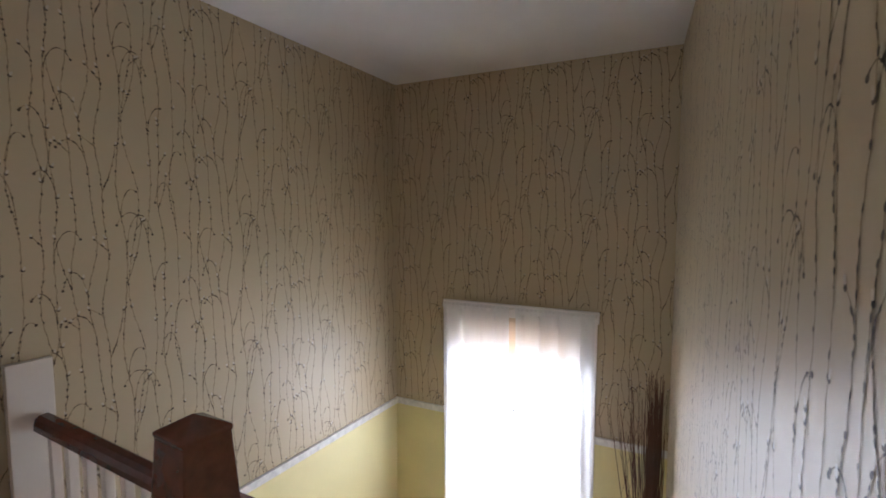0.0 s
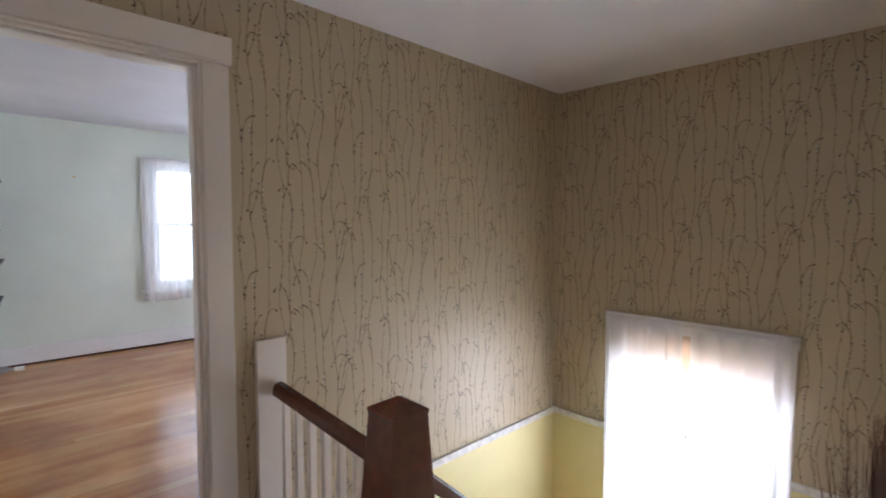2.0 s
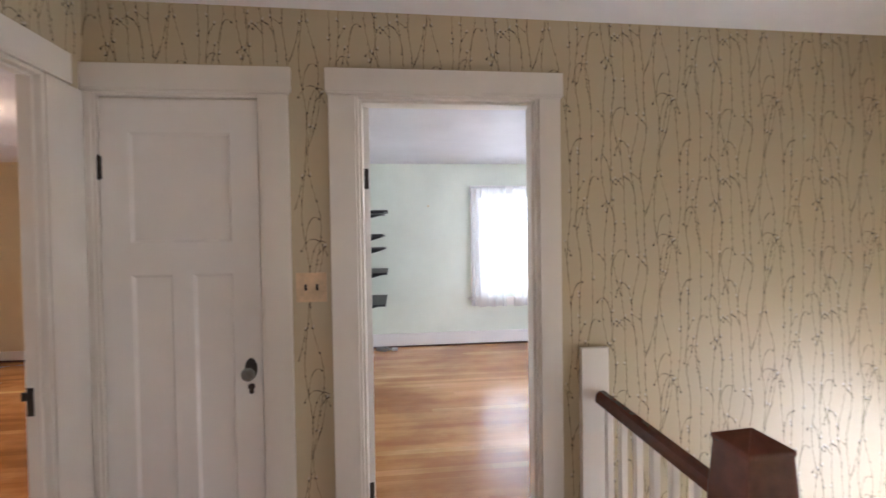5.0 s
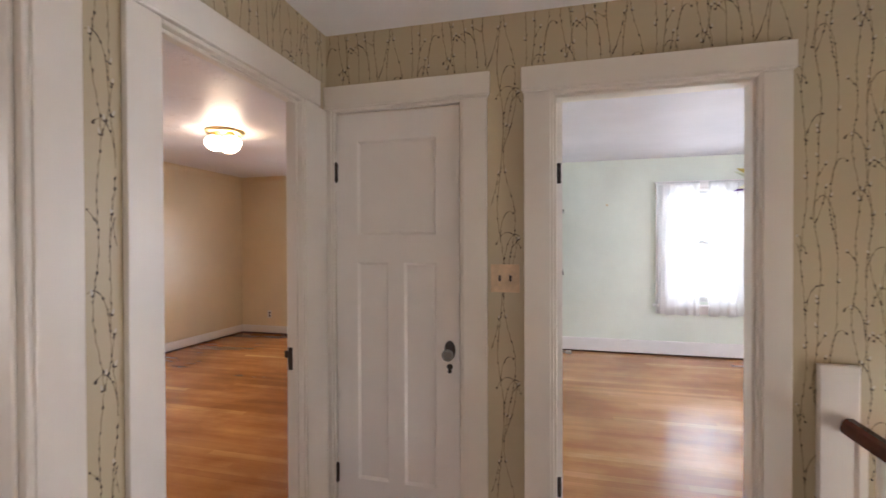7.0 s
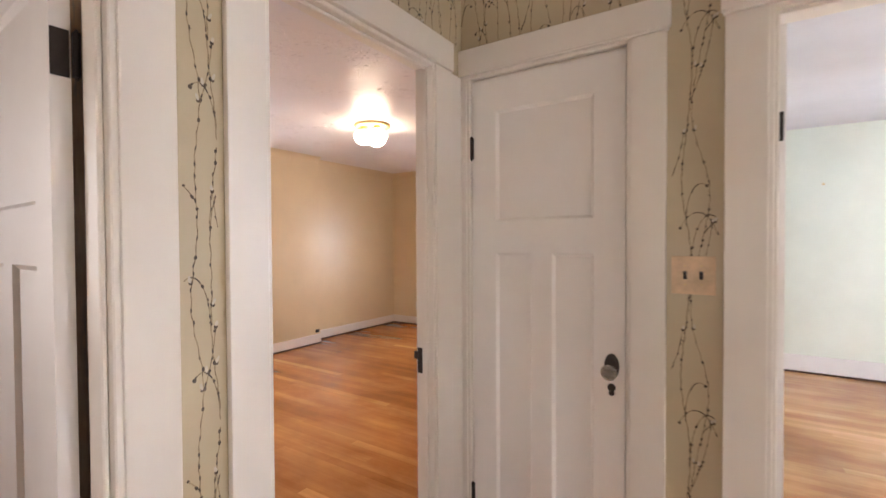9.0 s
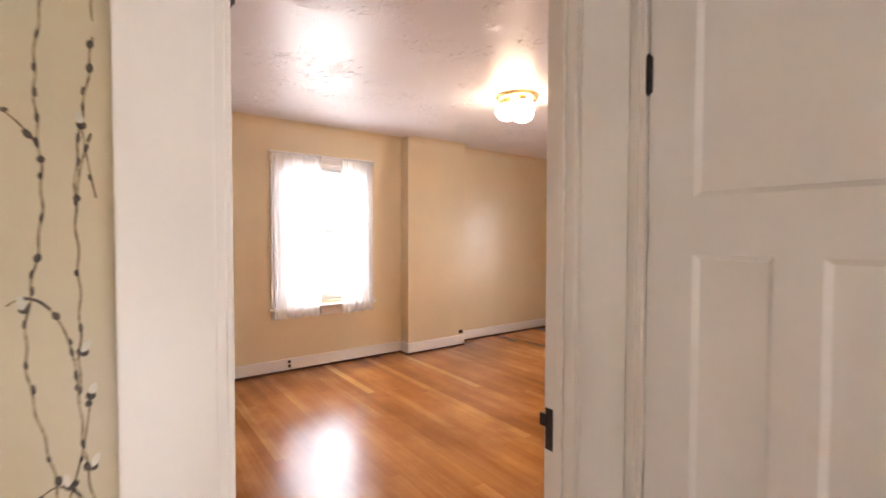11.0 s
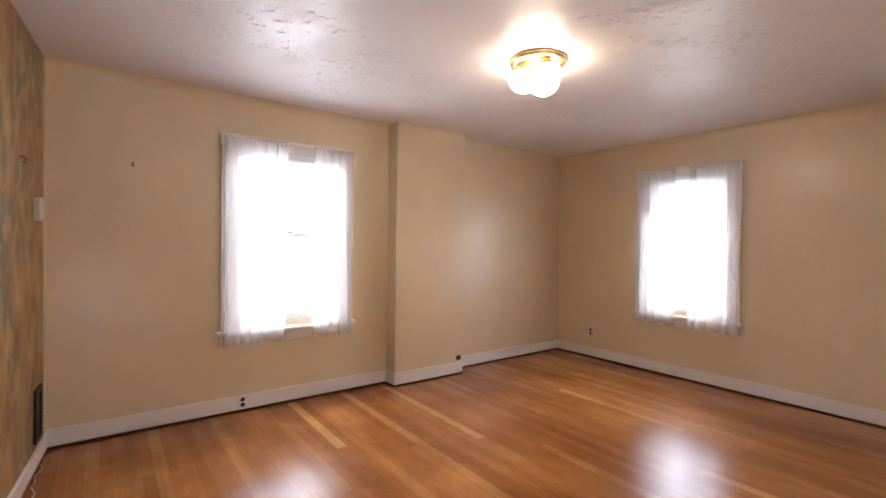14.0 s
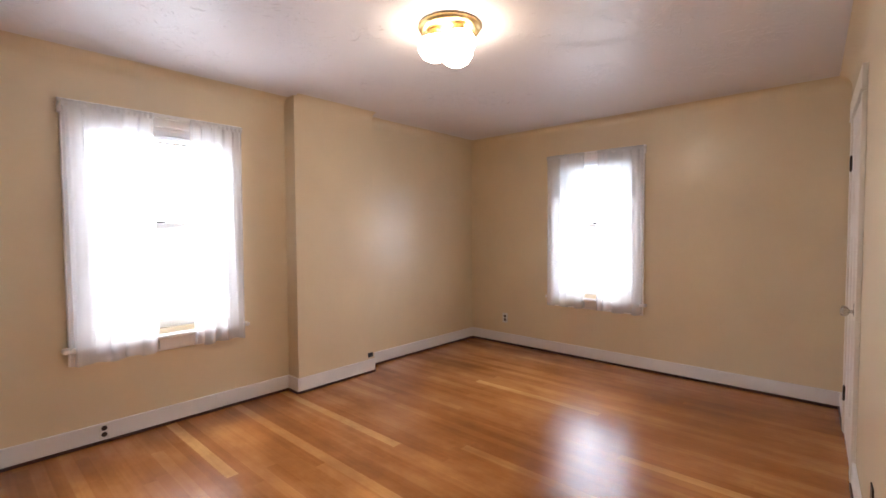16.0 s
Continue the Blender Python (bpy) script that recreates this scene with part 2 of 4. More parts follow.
def tube(bm, pts, radii, seg=6):
    """One unbroken round rod through points, a radius at each."""
    rings = []
    for k, p in enumerate(pts):
        d = pts[min(k + 1, len(pts) - 1)] - pts[max(k - 1, 0)]
        q = d.to_track_quat("Z", "Y")
        rings.append([bm.verts.new(p + q @ Vector((radii[k] * math.cos(2 * math.pi * i / seg), radii[k] * math.sin(2 * math.pi * i / seg), 0))) for i in range(seg)])
    for a, b in zip(rings, rings[1:]):
        for i in range(seg):
            j = (i + 1) % seg
            bm.faces.new((a[i], a[j], b[j], b[i]))
    bm.faces.new(rings[0][::-1])
    bm.faces.new(rings[-1])


def lathe(bm, profile, centre=(0, 0, 0), axis="Z", seg=20):
    """Turns (radius, height) pairs round an axis through centre."""
    c = Vector(centre)
    q = Vector({"X": (1, 0, 0), "Y": (0, -1, 0), "Z": (0, 0, 1)}[axis]).to_track_quat("Z", "Y")
    rings = []
    for r, h in profile:
        rings.append([bm.verts.new(c + q @ Vector((r * math.cos(2 * math.pi * i / seg), r * math.sin(2 * math.pi * i / seg), h))) for i in range(seg)])
    for a, b in zip(rings, rings[1:]):
        for i in range(seg):
            j = (i + 1) % seg
            bm.faces.new((a[i], a[j], b[j], b[i]))
    bm.faces.new(rings[0][::-1])
    bm.faces.new(rings[-1])


def soften(bm, width=0.003, seg=2):
    bmesh.ops.bevel(bm, geom=list(bm.edges), offset=width, segments=seg, profile=0.6, affect="EDGES", clamp_overlap=True)


def mesh_of(name, bm, material, smooth=False):
    bmesh.ops.recalc_face_normals(bm, faces=list(bm.faces))
    me = bpy.data.meshes.new(name)
    bm.to_mesh(me)
    bm.free()
    me.materials.append(material)
    if smooth:
        for p in me.polygons:
            p.use_smooth = True
    return me


def part(name, bm, material, parent=None, label="", smooth=False, m=None):
    ob = new(name, mesh_of(name, bm, material, smooth))
    if parent is not None:
        ob.parent = parent
    if m is not None:
        ob.matrix_basis = m
    return tagged(ob, label)


def thing(name, m, label, category, group="", kind=""):
    e = new(name)
    e.empty_display_size = 0.1
    e.matrix_basis = m
    return tagged(e, label, category, group, kind)


def along(p0, p1, z=0.0):
    """The frame of a wall from p0 to p1: x along it, y out of the room, the room at y below 0."""
    d = Vector((p1[0] - p0[0], p1[1] - p0[1], 0)).normalized()
    return Matrix(((d.x, -d.y, 0, p0[0]), (d.y, d.x, 0, p0[1]), (0, 0, 1, z), (0, 0, 0, 1)))


def wall(name, p0, p1, z0, z1, thick, material, holes=(), label="", ext=(0, 0)):
    """A wall with openings (s0, s1, z0, z1) cut right through it."""
    length = math.hypot(p1[0] - p0[0], p1[1] - p0[1])
    xs = sorted({-ext[0], length + ext[1], *[h[0] for h in holes], *[h[1] for h in holes]})
    zs = sorted({z0, z1, *[h[2] for h in holes], *[h[3] for h in holes]})
    solid = {}
    for i in range(len(xs) - 1):
        for k in range(len(zs) - 1):
            cx, cz = (xs[i] + xs[i + 1]) / 2, (zs[k] + zs[k + 1]) / 2
            solid[i, k] = not any(h[0] < cx < h[1] and h[2] < cz < h[3] for h in holes)
    bm = bmesh.new()

    def quad(*c):
        bm.faces.new([bm.verts.new(v) for v in c])

    for (i, k), s in solid.items():
        if not s:
            continue
        a, b, c, d = xs[i], xs[i + 1], zs[k], zs[k + 1]
        quad((a, 0, c), (b, 0, c), (b, 0, d), (a, 0, d))
        quad((a, thick, c), (a, thick, d), (b, thick, d), (b, thick, c))
        if not solid.get((i - 1, k)):
            quad((a, 0, c), (a, 0, d), (a, thick, d), (a, thick, c))
        if not solid.get((i + 1, k)):
            quad((b, 0, c), (b, thick, c), (b, thick, d), (b, 0, d))
        if not solid.get((i, k - 1)):
            quad((a, 0, c), (a, thick, c), (b, thick, c), (b, 0, c))
        if not solid.get((i, k + 1)):
            quad((a, 0, d), (b, 0, d), (b, thick, d), (a, thick, d))
    bmesh.ops.remove_doubles(bm, verts=list(bm.verts), dist=1e-5)
    ob = part(name, bm, material, None, "", False, along(p0, p1))
    return tagged(ob, label, "wall", "", "structure")

# ---- plan ----
CEIL, CEIL_H = 2.40, 2.372
A_Y, D_X, B_X, B_X2 = 2.345, -0.90, 3.32, 3.47
LOW = -2.7
G0, G1 = (-1.176, 6.37), (-0.925, 1.22)
S1 = (-4.62, 1.50)
G_LEN = math.hypot(G1[0] - G0[0], G1[1] - G0[1])


def g_s(y):
    return (6.37 - y) / (6.37 - 1.22) * G_LEN


WIN_Z0, WIN_Z1 = 0.66, 2.02   # glass opening of the bedroom windows

# openings: landing wall with closet and green bedroom door
closet_hole = (-0.866 - D_X, -0.218 - D_X, 0.0, 2.005)
green_hole = (0.165 - D_X, 0.955 - D_X, 0.0, 2.01)
wall_a = wall("wall_north", (D_X, A_Y), (B_X, A_Y), LOW, CEIL_H, 0.06, M_PAPER, [closet_hole, green_hole], "landing wall papered with budding branches on tan", (0.03, 0))
stair_win = (A_Y - 1.845, A_Y - 1.0, -0.68, 0.74)
wall_b = wall("wall_east", (B_X, A_Y), (B_X2, 0.51), LOW, CEIL_H, 0.16, M_PAPER, [stair_win], "stairwell wall papered with budding branches on tan", (0.06, 0.1))
wall_c = wall("wall_south_stair", (B_X2, 0.51), (0.95, 0.195), LOW, CEIL_H, 0.08, M_PAPER, [], "glossy papered wall beside the stairs", (0, 0))
wall("wall_hall_return", (0.95, 0.195), (0.95, -0.9), 0, CEIL_H, 0.08, M_PAPER, [], "papered landing wall")
# unseen window, added only to let fill light onto the landing
hall_fill_win = (0.75, 1.6, 0.45, 1.75)
wall_h2 = wall("wall_hall_end", (0.95, -0.9), (D_X, -0.9), 0, CEIL_H, 0.16, M_PAPER, [hall_fill_win], "papered landing end wall", (0.08, 0.03))
cream_hole = (1.385 + 0.9, 2.128 + 0.9, 0.0, 2.0)
bath_hole = (0.32 + 0.9, 1.065 + 0.9, 0.0, 2.0)
wall_d = wall("wall_west", (D_X, -0.9), (D_X, A_Y), 0, CEIL_H, 0.03, M_PAPER, [cream_hole, bath_hole], "landing wall papered with budding branches between two doors")

# cream bedroom
w1 = (2.59 - 1.50, 3.42 - 1.50, WIN_Z0, WIN_Z1)
w2 = (-3.45 + 4.62, -2.68 + 4.62, WIN_Z0, WIN_Z1)
wall_e = wall("wall_bedroom_west", S1, (-4.62, 6.37), 0, CEIL, 0.18, M_CREAM, [w1], "cream painted bedroom wall", (0.1, 0.1))
wall_f = wall("wall_bedroom_north", (-4.62, 6.37), G0, 0, CEIL, 0.18, M_CREAM, [w2], "cream painted bedroom wall", (0, 0.2))
g_hole = (g_s(2.128), g_s(1.385), 0.0, 2.0)
g_closet = (g_s(5.86), g_s(5.18), 0.0, 2.0)
wall_g = wall("wall_bedroom_east", G0, G1, 0, CEIL, 0.012, M_CREAM, [g_closet, g_hole], "cream painted bedroom wall with closet door", (0, 0))
wall_s = wall("wall_bedroom_south", G1, S1, 0, CEIL, 0.1, M_FLORAL, [], "bedroom wall in old gold paper with faded foliage", (0, 0.1))

# green bedroom
gw = (1.43, 2.26, WIN_Z0, WIN_Z1)
wall_gn = wall("wall_green_north", (0.0, 6.33), (3.4, 6.33), 0, CEIL, 0.18, M_GREEN, [gw], "pale green painted bedroom wall", (0.1, 0.1))
wall_gw = wall("wall_green_west", (0.0, 2.405), (0.0, 6.33), 0, CEIL, 0.1, M_GREEN, [], "pale green painted bedroom wall")
ge_win = (1.4, 2.2, WIN_Z0, WIN_Z1)
wall_ge = wall("wall_green_east", (3.4, 6.33), (3.4, 2.465), 0, CEIL, 0.16, M_GREEN, [ge_win], "pale green painted bedroom wall")
wall("wall_green_south", (3.4, 2.465), (0.0, 2.465), 0, CEIL, 0.06, M_GREEN, [(3.4 - 0.955, 3.4 - 0.165, 0.0, 2.01)], "pale green painted bedroom wall")
# small room beside the landing
wall("wall_side_north", (-2.7, 1.16), (-0.93, 1.16), 0, CEIL, 0.03, M_PINK, [], "pale plaster side room wall")
side_win = (0.55, 1.3, 0.8, 2.0)
wall_sw = wall("wall_side_west", (-2.7, -0.9), (-2.7, 1.16), 0, CEIL, 0.16, M_PINK, [side_win], "pale plaster side room wall")
wall("wall_side_south", (-0.93, -0.9), (-2.7, -0.9), 0, CEIL, 0.1, M_PINK, [], "pale plaster side room wall")


def slab(name, x0, x1, y0, y1, z0, z1, material, label, category):
    bm = bmesh.new()
    box(bm, x0, x1, y0, y1, z0, z1)
    return tagged(part(name, bm, material), label, category, "", "structure")


bm = bmesh.new()
for v in box(bm, -0.97, 3.56, -0.98, 2.42, CEIL_H, CEIL_H + 0.1):
    if v.co.x > 3 and v.co.z < CEIL_H + 0.05:   # the old ceiling sags towards the stairwell
        v.co.z -= 0.038
tagged(part("ceiling_landing", bm, M_CEIL), "smooth white painted landing ceiling", "ceiling", "", "structure")
ceiling_bed = slab("ceiling_bedroom", -4.8, -0.972, 1.17, 6.55, CEIL, CEIL + 0.08, M_CEIL_T, "white ceiling with patches of stamped texture", "ceiling")


def stamped_strokes(parent, x0, x1, y0, y1, z, clusters, seed):
    """Raised plaster strokes in loose brush-stamped clusters under a ceiling."""
    rng = random.Random(seed)
    verts, faces = [], []
    for c in range(clusters):
        cx, cy, size = rng.uniform(x0, x1), rng.uniform(y0, y1), rng.uniform(0.10, 0.26)
        for k in range(int(size * 230)):
            a, d = rng.uniform(0, 2 * math.pi), size * rng.random() ** 0.7
            px, py = cx + d * math.cos(a), cy + d * math.sin(a)
            if not (x0 < px < x1 and y0 < py < y1):
                continue
            t = a + rng.gauss(0, 0.7)
            ln, wd, dp = rng.uniform(0.008, 0.026), rng.uniform(0.002, 0.0045), rng.uniform(0.0015, 0.0042)
            bend = rng.uniform(-0.5, 0.5)
            base = len(verts)
            for u in (-1.0, 0.0, 1.0):
                tx, ty = math.cos(t + bend * u), math.sin(t + bend * u)
                mx, my = px + u * ln * tx, py + u * ln * ty
                w, h = (wd, dp) if u == 0 else (wd * 0.5, dp * 0.4)
                verts.extend(((mx - ty * w, my + tx * w, z - 0.0002), (mx, my, z - h), (mx + ty * w, my - tx * w, z - 0.0002)))
            for r in (0, 3):
                for q in (0, 1):
                    faces.append((base + r + q, base + r + q + 3, base + r + q + 4, base + r + q + 1))
    me = bpy.data.meshes.new("stamped_texture")
    me.from_pydata(verts, [], faces)
    me.materials.append(M_CEIL_T)
    for p in me.polygons:
        p.use_smooth = True
    ob = new("stamped_texture", me)
    ob.parent = parent
    tagged(ob, "raised plaster strokes stamped in clusters", "", "", "stuff")


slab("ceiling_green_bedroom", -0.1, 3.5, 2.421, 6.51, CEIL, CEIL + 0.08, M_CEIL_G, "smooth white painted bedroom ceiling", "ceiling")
stamped_strokes(ceiling_bed, -4.5, -1.1, 1.6, 6.2, CEIL, 130, 17)
slab("ceiling_side_room", -2.8, -0.971, -1.0, 1.165, CEIL, CEIL + 0.08, M_CEIL, "white side room ceiling", "ceiling")
slab("closet_back", -0.97, -0.1, 2.9, 2.95, 0, CEIL, M_PINK, "plain closet back wall", "wall")
sub = slab("subfloor_bedroom", -4.8, -0.94, 1.1, 6.55, -0.12, -0.018, M_GAP, "dark boards under the strip floor", "floor")
sub_g = slab("subfloor_green", -0.1, 3.5, 2.36, 6.5, -0.12, -0.018, M_GAP, "dark boards under the strip floor", "floor")
sub_h = slab("subfloor_landing", -0.94, 1.27, -0.98, 2.36, -0.12, -0.018, M_GAP, "dark boards under the landing floor", "floor")
slab("floor_side_room", -2.8, -0.94, -0.98, 1.1, -0.12, -0.002, M_FLOOR, "worn wooden side room floor", "floor")
slab("floor_stair_landing", 2.45, 3.5, 0.4, 2.345, -1.38, -1.26, M_FLOOR, "oak half landing", "floor")
slab("floor_below", 0.9, 3.5, 0.2, 2.4, LOW - 0.1, LOW, M_MAHOG, "dark wooden floor of the storey below", "floor")
slab("wall_below_west", 1.0, 1.06, 0.2, 2.345, LOW, -0.12, M_YELLOW, "yellow painted wall under the landing edge", "wall")

# ground far below the windows
bm = bmesh.new()
box(bm, -400, 400, -400, 400, -3.3, -3.2)
tagged(part("ground", bm, plain("lawn", (0.10, 0.14, 0.06), 0.9)), "green lawn far below the windows", "ground", "", "structure")

# ---- window light ----
def wall_m(w_ob, s, y, z):
    return w_ob.matrix_basis @ Matrix.Translation((s, y, z))


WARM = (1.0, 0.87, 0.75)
DAY = (1.0, 0.98, 0.98)
for nm, ob, h, watts, tint in (
        ("window_light_west", wall_e, w1, 66, DAY), ("window_light_north", wall_f, w2, 54, DAY),
        ("window_light_green", wall_gn, gw, 27, (0.93, 0.96, 1.0)), ("window_light_green_east", wall_ge, ge_win, 98, (0.95, 0.97, 1.0)),
        ("window_light_stair", wall_b, stair_win, 118, DAY),
        # the hall lamp is added fill behind its unseen window
        ("fill_light_hall", wall_h2, hall_fill_win, 11.0, WARM), ("window_light_side", wall_sw, side_win, 20, (1.0, 0.9, 0.84))):
    if nm == "window_light_stair":   # in the opening itself, behind the sashes
        top, low, y, tilt, wide = h[3] - 0.03, h[2] + 0.03, 0.14, 0, h[1] - h[0] - 0.06
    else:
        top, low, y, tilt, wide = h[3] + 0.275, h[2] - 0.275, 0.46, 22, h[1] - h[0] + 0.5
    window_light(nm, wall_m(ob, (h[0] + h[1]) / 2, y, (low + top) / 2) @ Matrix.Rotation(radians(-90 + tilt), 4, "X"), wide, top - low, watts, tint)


# ---- doors ----
def door_leaf(bm, w, h, t, panels, recess=0.011, slope=0.012):
    """A slab from (0, 0, 0) with sunk panels on both faces; panels are (x0, x1, z0, z1)."""
    xs = sorted({0, w, *[p[0] for p in panels], *[p[1] for p in panels]})
    zs = sorted({0, h, *[p[2] for p in panels], *[p[3] for p in panels]})

    def quad(*c):
        bm.faces.new([bm.verts.new(v) for v in c])

    for y, inn in ((0.0, recess), (t, -recess)):
        for i in range(len(xs) - 1):
            for k in range(len(zs) - 1):
                cx, cz = (xs[i] + xs[i + 1]) / 2, (zs[k] + zs[k + 1]) / 2
                if not any(p[0] < cx < p[1] and p[2] < cz < p[3] for p in panels):
                    a, b, c, d = xs[i], xs[i + 1], zs[k], zs[k + 1]
                    quad((a, y, c), (b, y, c), (b, y, d), (a, y, d))
        for a, b, c, d in panels:
            o = [(a, c), (b, c), (b, d), (a, d)]
            s2 = [(a + slope, c + slope), (b - slope, c + slope), (b - slope, d - slope), (a + slope, d - slope)]
            for i in range(4):
                j = (i + 1) % 4
                quad((o[i][0], y, o[i][1]), (o[j][0], y, o[j][1]), (s2[j][0], y + inn, s2[j][1]), (s2[i][0], y + inn, s2[i][1]))
            quad(*[(p[0], y + inn, p[1]) for p in s2])
    quad((0, 0, 0), (0, t, 0), (0, t, h), (0, 0, h))
    quad((w, 0, 0), (w, 0, h), (w, t, h), (w, t, 0))
    quad((0, 0, h), (0, t, h), (w, t, h), (w, 0, h))
    quad((0, 0, 0), (w, 0, 0), (w, t, 0), (0, t, 0))
    bmesh.ops.remove_doubles(bm, verts=list(bm.verts), dist=1e-5)


def three_panels(w, h):
    """One wide upper panel over two tall ones."""
    st = 0.108
    mid = w / 2
    return [(st, w - st, 1.395, h - 0.13), (st, mid - 0.04, 0.22, 1.265), (mid + 0.04, w - st, 0.22, 1.265)]


def hinge(leaf, x, y, z):
    bm = bmesh.new()
    cyl(bm, (x, y, z - 0.045), (x, y, z + 0.045), 0.007, seg=10)
    cyl(bm, (x, y, z + 0.045), (x, y, z + 0.052), 0.005, 0.002, seg=10)
    cyl(bm, (x, y, z - 0.052), (x, y, z - 0.045), 0.002, 0.005, seg=10)
    box(bm, x - 0.001, x + 0.008, y + 0.004, y + 0.007, z - 0.044, z + 0.044)
    part("hinge", bm, M_IRON, leaf, "blackened butt hinge")


def knob_set(leaf, x, y, z, out, glass=True):
    """Escutcheon, stem and knob, with a keyhole plate below; out is -1 or 1 along y."""
    bm = bmesh.new()
    lathe(bm, [(0.026, 0.0), (0.024, 0.004), (0.017, 0.006)], (0, 0, 0), "Y", 20)
    for v in bm.verts:
        v.co = Vector((v.co.x + x, y - out * v.co.y * -1 if out > 0 else y + v.co.y, z + v.co.z * 1.75))
    rose = part("escutcheon", bm, M_IRON, leaf, "dark oval metal rose")
    bm = bmesh.new()
    prof = [(0.009, 0.0), (0.009, 0.022), (0.018, 0.026), (0.027, 0.036), (0.0285, 0.046), (0.024, 0.056), (0.012, 0.061)]
    lathe(bm, prof, (0, 0, 0), "Y", 12)
    for v in bm.verts:
        v.co = Vector((v.co.x + x, y + (v.co.y if out < 0 else -v.co.y), z - 0.012 + v.co.z))
    part("knob", bm, M_CRYSTAL if glass else M_CHROME, rose, "faceted glass knob" if glass else "metal knob")
    bm = bmesh.new()
    cyl(bm, (x, y, z - 0.075), (x, y + out * 0.003, z - 0.075), 0.014, seg=16)
    cyl(bm, (x, y, z - 0.095), (x, y + out * 0.003, z - 0.095), 0.010, seg=16)
    part("keyhole_plate", bm, M_IRON, leaf, "dark keyhole plate")


def casing(name, w_ob, s0, s1, top, label, depth, left=0.11, right=0.11, head=0.12, side=-1, over=0.012, hole=None):
    """Flat casings with a plain head board, and the jamb lining in the opening; side -1 is the room face."""
    door = thing(name, w_ob.matrix_basis.copy(), label, "door frame", "", "structure")
    y0, y1 = -0.02, -0.0005
    for nm, a, b in (("casing", s0 - left, s0), ("casing", s1, s1 + right)):
        if b - a < 0.02:
            continue
        bm = bmesh.new()
        box(bm, a, b, y0, y1, 0.0, top)
        soften(bm, 0.004)
        part(nm, bm, M_TRIM, door)
    bm = bmesh.new()
    box(bm, s0 - left - over, s1 + right + over, y0 - 0.004, y1, top + 0.012, top + 0.012 + head)
    soften(bm, 0.004)
    part("head_casing", bm, M_TRIM, door)
    bm = bmesh.new()
    box(bm, s0 - left - over * 0.5, s1 + right + over * 0.5, y0 - 0.009, y1, top + 0.0005, top + 0.0115)
    soften(bm, 0.005)
    part("head_fillet", bm, M_TRIM, door)
    for a, b in ((s0 - 0.002, s0 + 0.014), (s1 - 0.014, s1 + 0.002)):
        bm = bmesh.new()
        box(bm, a, b, -0.012, depth + 0.012, 0, top + 0.004)
        st = (b, b + 0.012) if a < s0 else (a - 0.012, a)
        box(bm, st[0], st[1], 0.012, depth - 0.035, 0, top - 0.012)
        soften(bm, 0.003, 1)
        part("jamb", bm, M_TRIM, door)
    bm = bmesh.new()
    box(bm, s0 + 0.014, s1 - 0.014, -0.012, depth + 0.012, top - 0.012, top + 0.004)
    box(bm, s0 + 0.026, s1 - 0.026, 0.012, depth - 0.035, top - 0.024, top - 0.012)
    soften(bm, 0.003, 1)
    part("head_jamb", bm, M_TRIM, door)
    return door


# closet door, shut
door_1 = casing("door_1", wall_a, closet_hole[0], closet_hole[1], 2.004, "white painted closet door frame in the landing corner", 0.06, 0.03, 0.11, 0.1)
leaf = thing("closet_door", wall_m(wall_a, closet_hole[0] + 0.018, 0.002, 0.006), "shut white three-panel closet door with glass knob", "door")
W_CL = closet_hole[1] - closet_hole[0] - 0.038
bm = bmesh.new()
door_leaf(bm, W_CL, 1.974, 0.035, three_panels(W_CL, 1.974))
part("leaf", bm, M_DOOR, leaf)
for z in (1.70, 0.24):
    hinge(leaf, 0.0, -0.006, z)
knob_set(leaf, W_CL - 0.045, 0.0, 0.865, -1)

# green bedroom door, swung into the room
door_2 = casing("door_2", wall_a, green_hole[0], green_hole[1], 2.008, "white painted door frame to the green bedroom", 0.12, 0.111, 0.098, 0.098)
leaf = thing("green_bedroom_door", pose(0.214, 2.471, 0.006, 0, 0, 100), "white panelled door opened flat along the wall", "door")
W_GR = 0.74
bm = bmesh.new()
door_leaf(bm, W_GR, 2.0, 0.036, three_panels(W_GR, 2.0))
part("leaf", bm, M_DOOR, leaf)
for z in (1.67, 0.24):
    hinge(leaf, 0.0, 0.040, z)
    bm = bmesh.new()
    box(bm, -0.0025, 0.0, 0.006, 0.034, z - 0.046, z + 0.046)
    part("hinge_plate", bm, M_IRON, leaf, "blackened hinge plate on the door edge")
knob_set(leaf, W_GR - 0.06, 0.0, 0.9, -1)

# cream bedroom door, swung into the room
door_3 = casing("door_3", wall_d, cream_hole[0], cream_hole[1], 2.0, "white painted door frame to the cream bedroom", 0.060, 0.105, 0.11, 0.105)
bm = bmesh.new()
box(bm, cream_hole[1] + 0.113, A_Y + 0.9 - 0.023, -0.014, -0.0005, 0, 2.0)
soften(bm, 0.003)
part("filler_board", bm, M_TRIM, door_3)
bm = bmesh.new()
box(bm, cream_hole[1] - 0.0165, cream_hole[1] - 0.013, 0.044, 0.066, 0.80, 0.90)
box(bm, cream_hole[1] - 0.02, cream_hole[1] - 0.013, 0.062, 0.080, 0.855, 0.885)
part("strike_plate", bm, M_IRON, door_3, "dark metal strike plate")
leaf = thing("cream_bedroom_door", pose(-0.992, 1.420, 0.006, 0, 0, 177.2), "white three-panel door opened flat into the bedroom", "door")
W_CR = 0.70
bm = bmesh.new()
door_leaf(bm, W_CR, 1.985, 0.035, three_panels(W_CR, 1.985))
part("leaf", bm, M_DOOR, leaf)
for z in (1.70, 0.24):
    hinge(leaf, 0.0, -0.006, z)
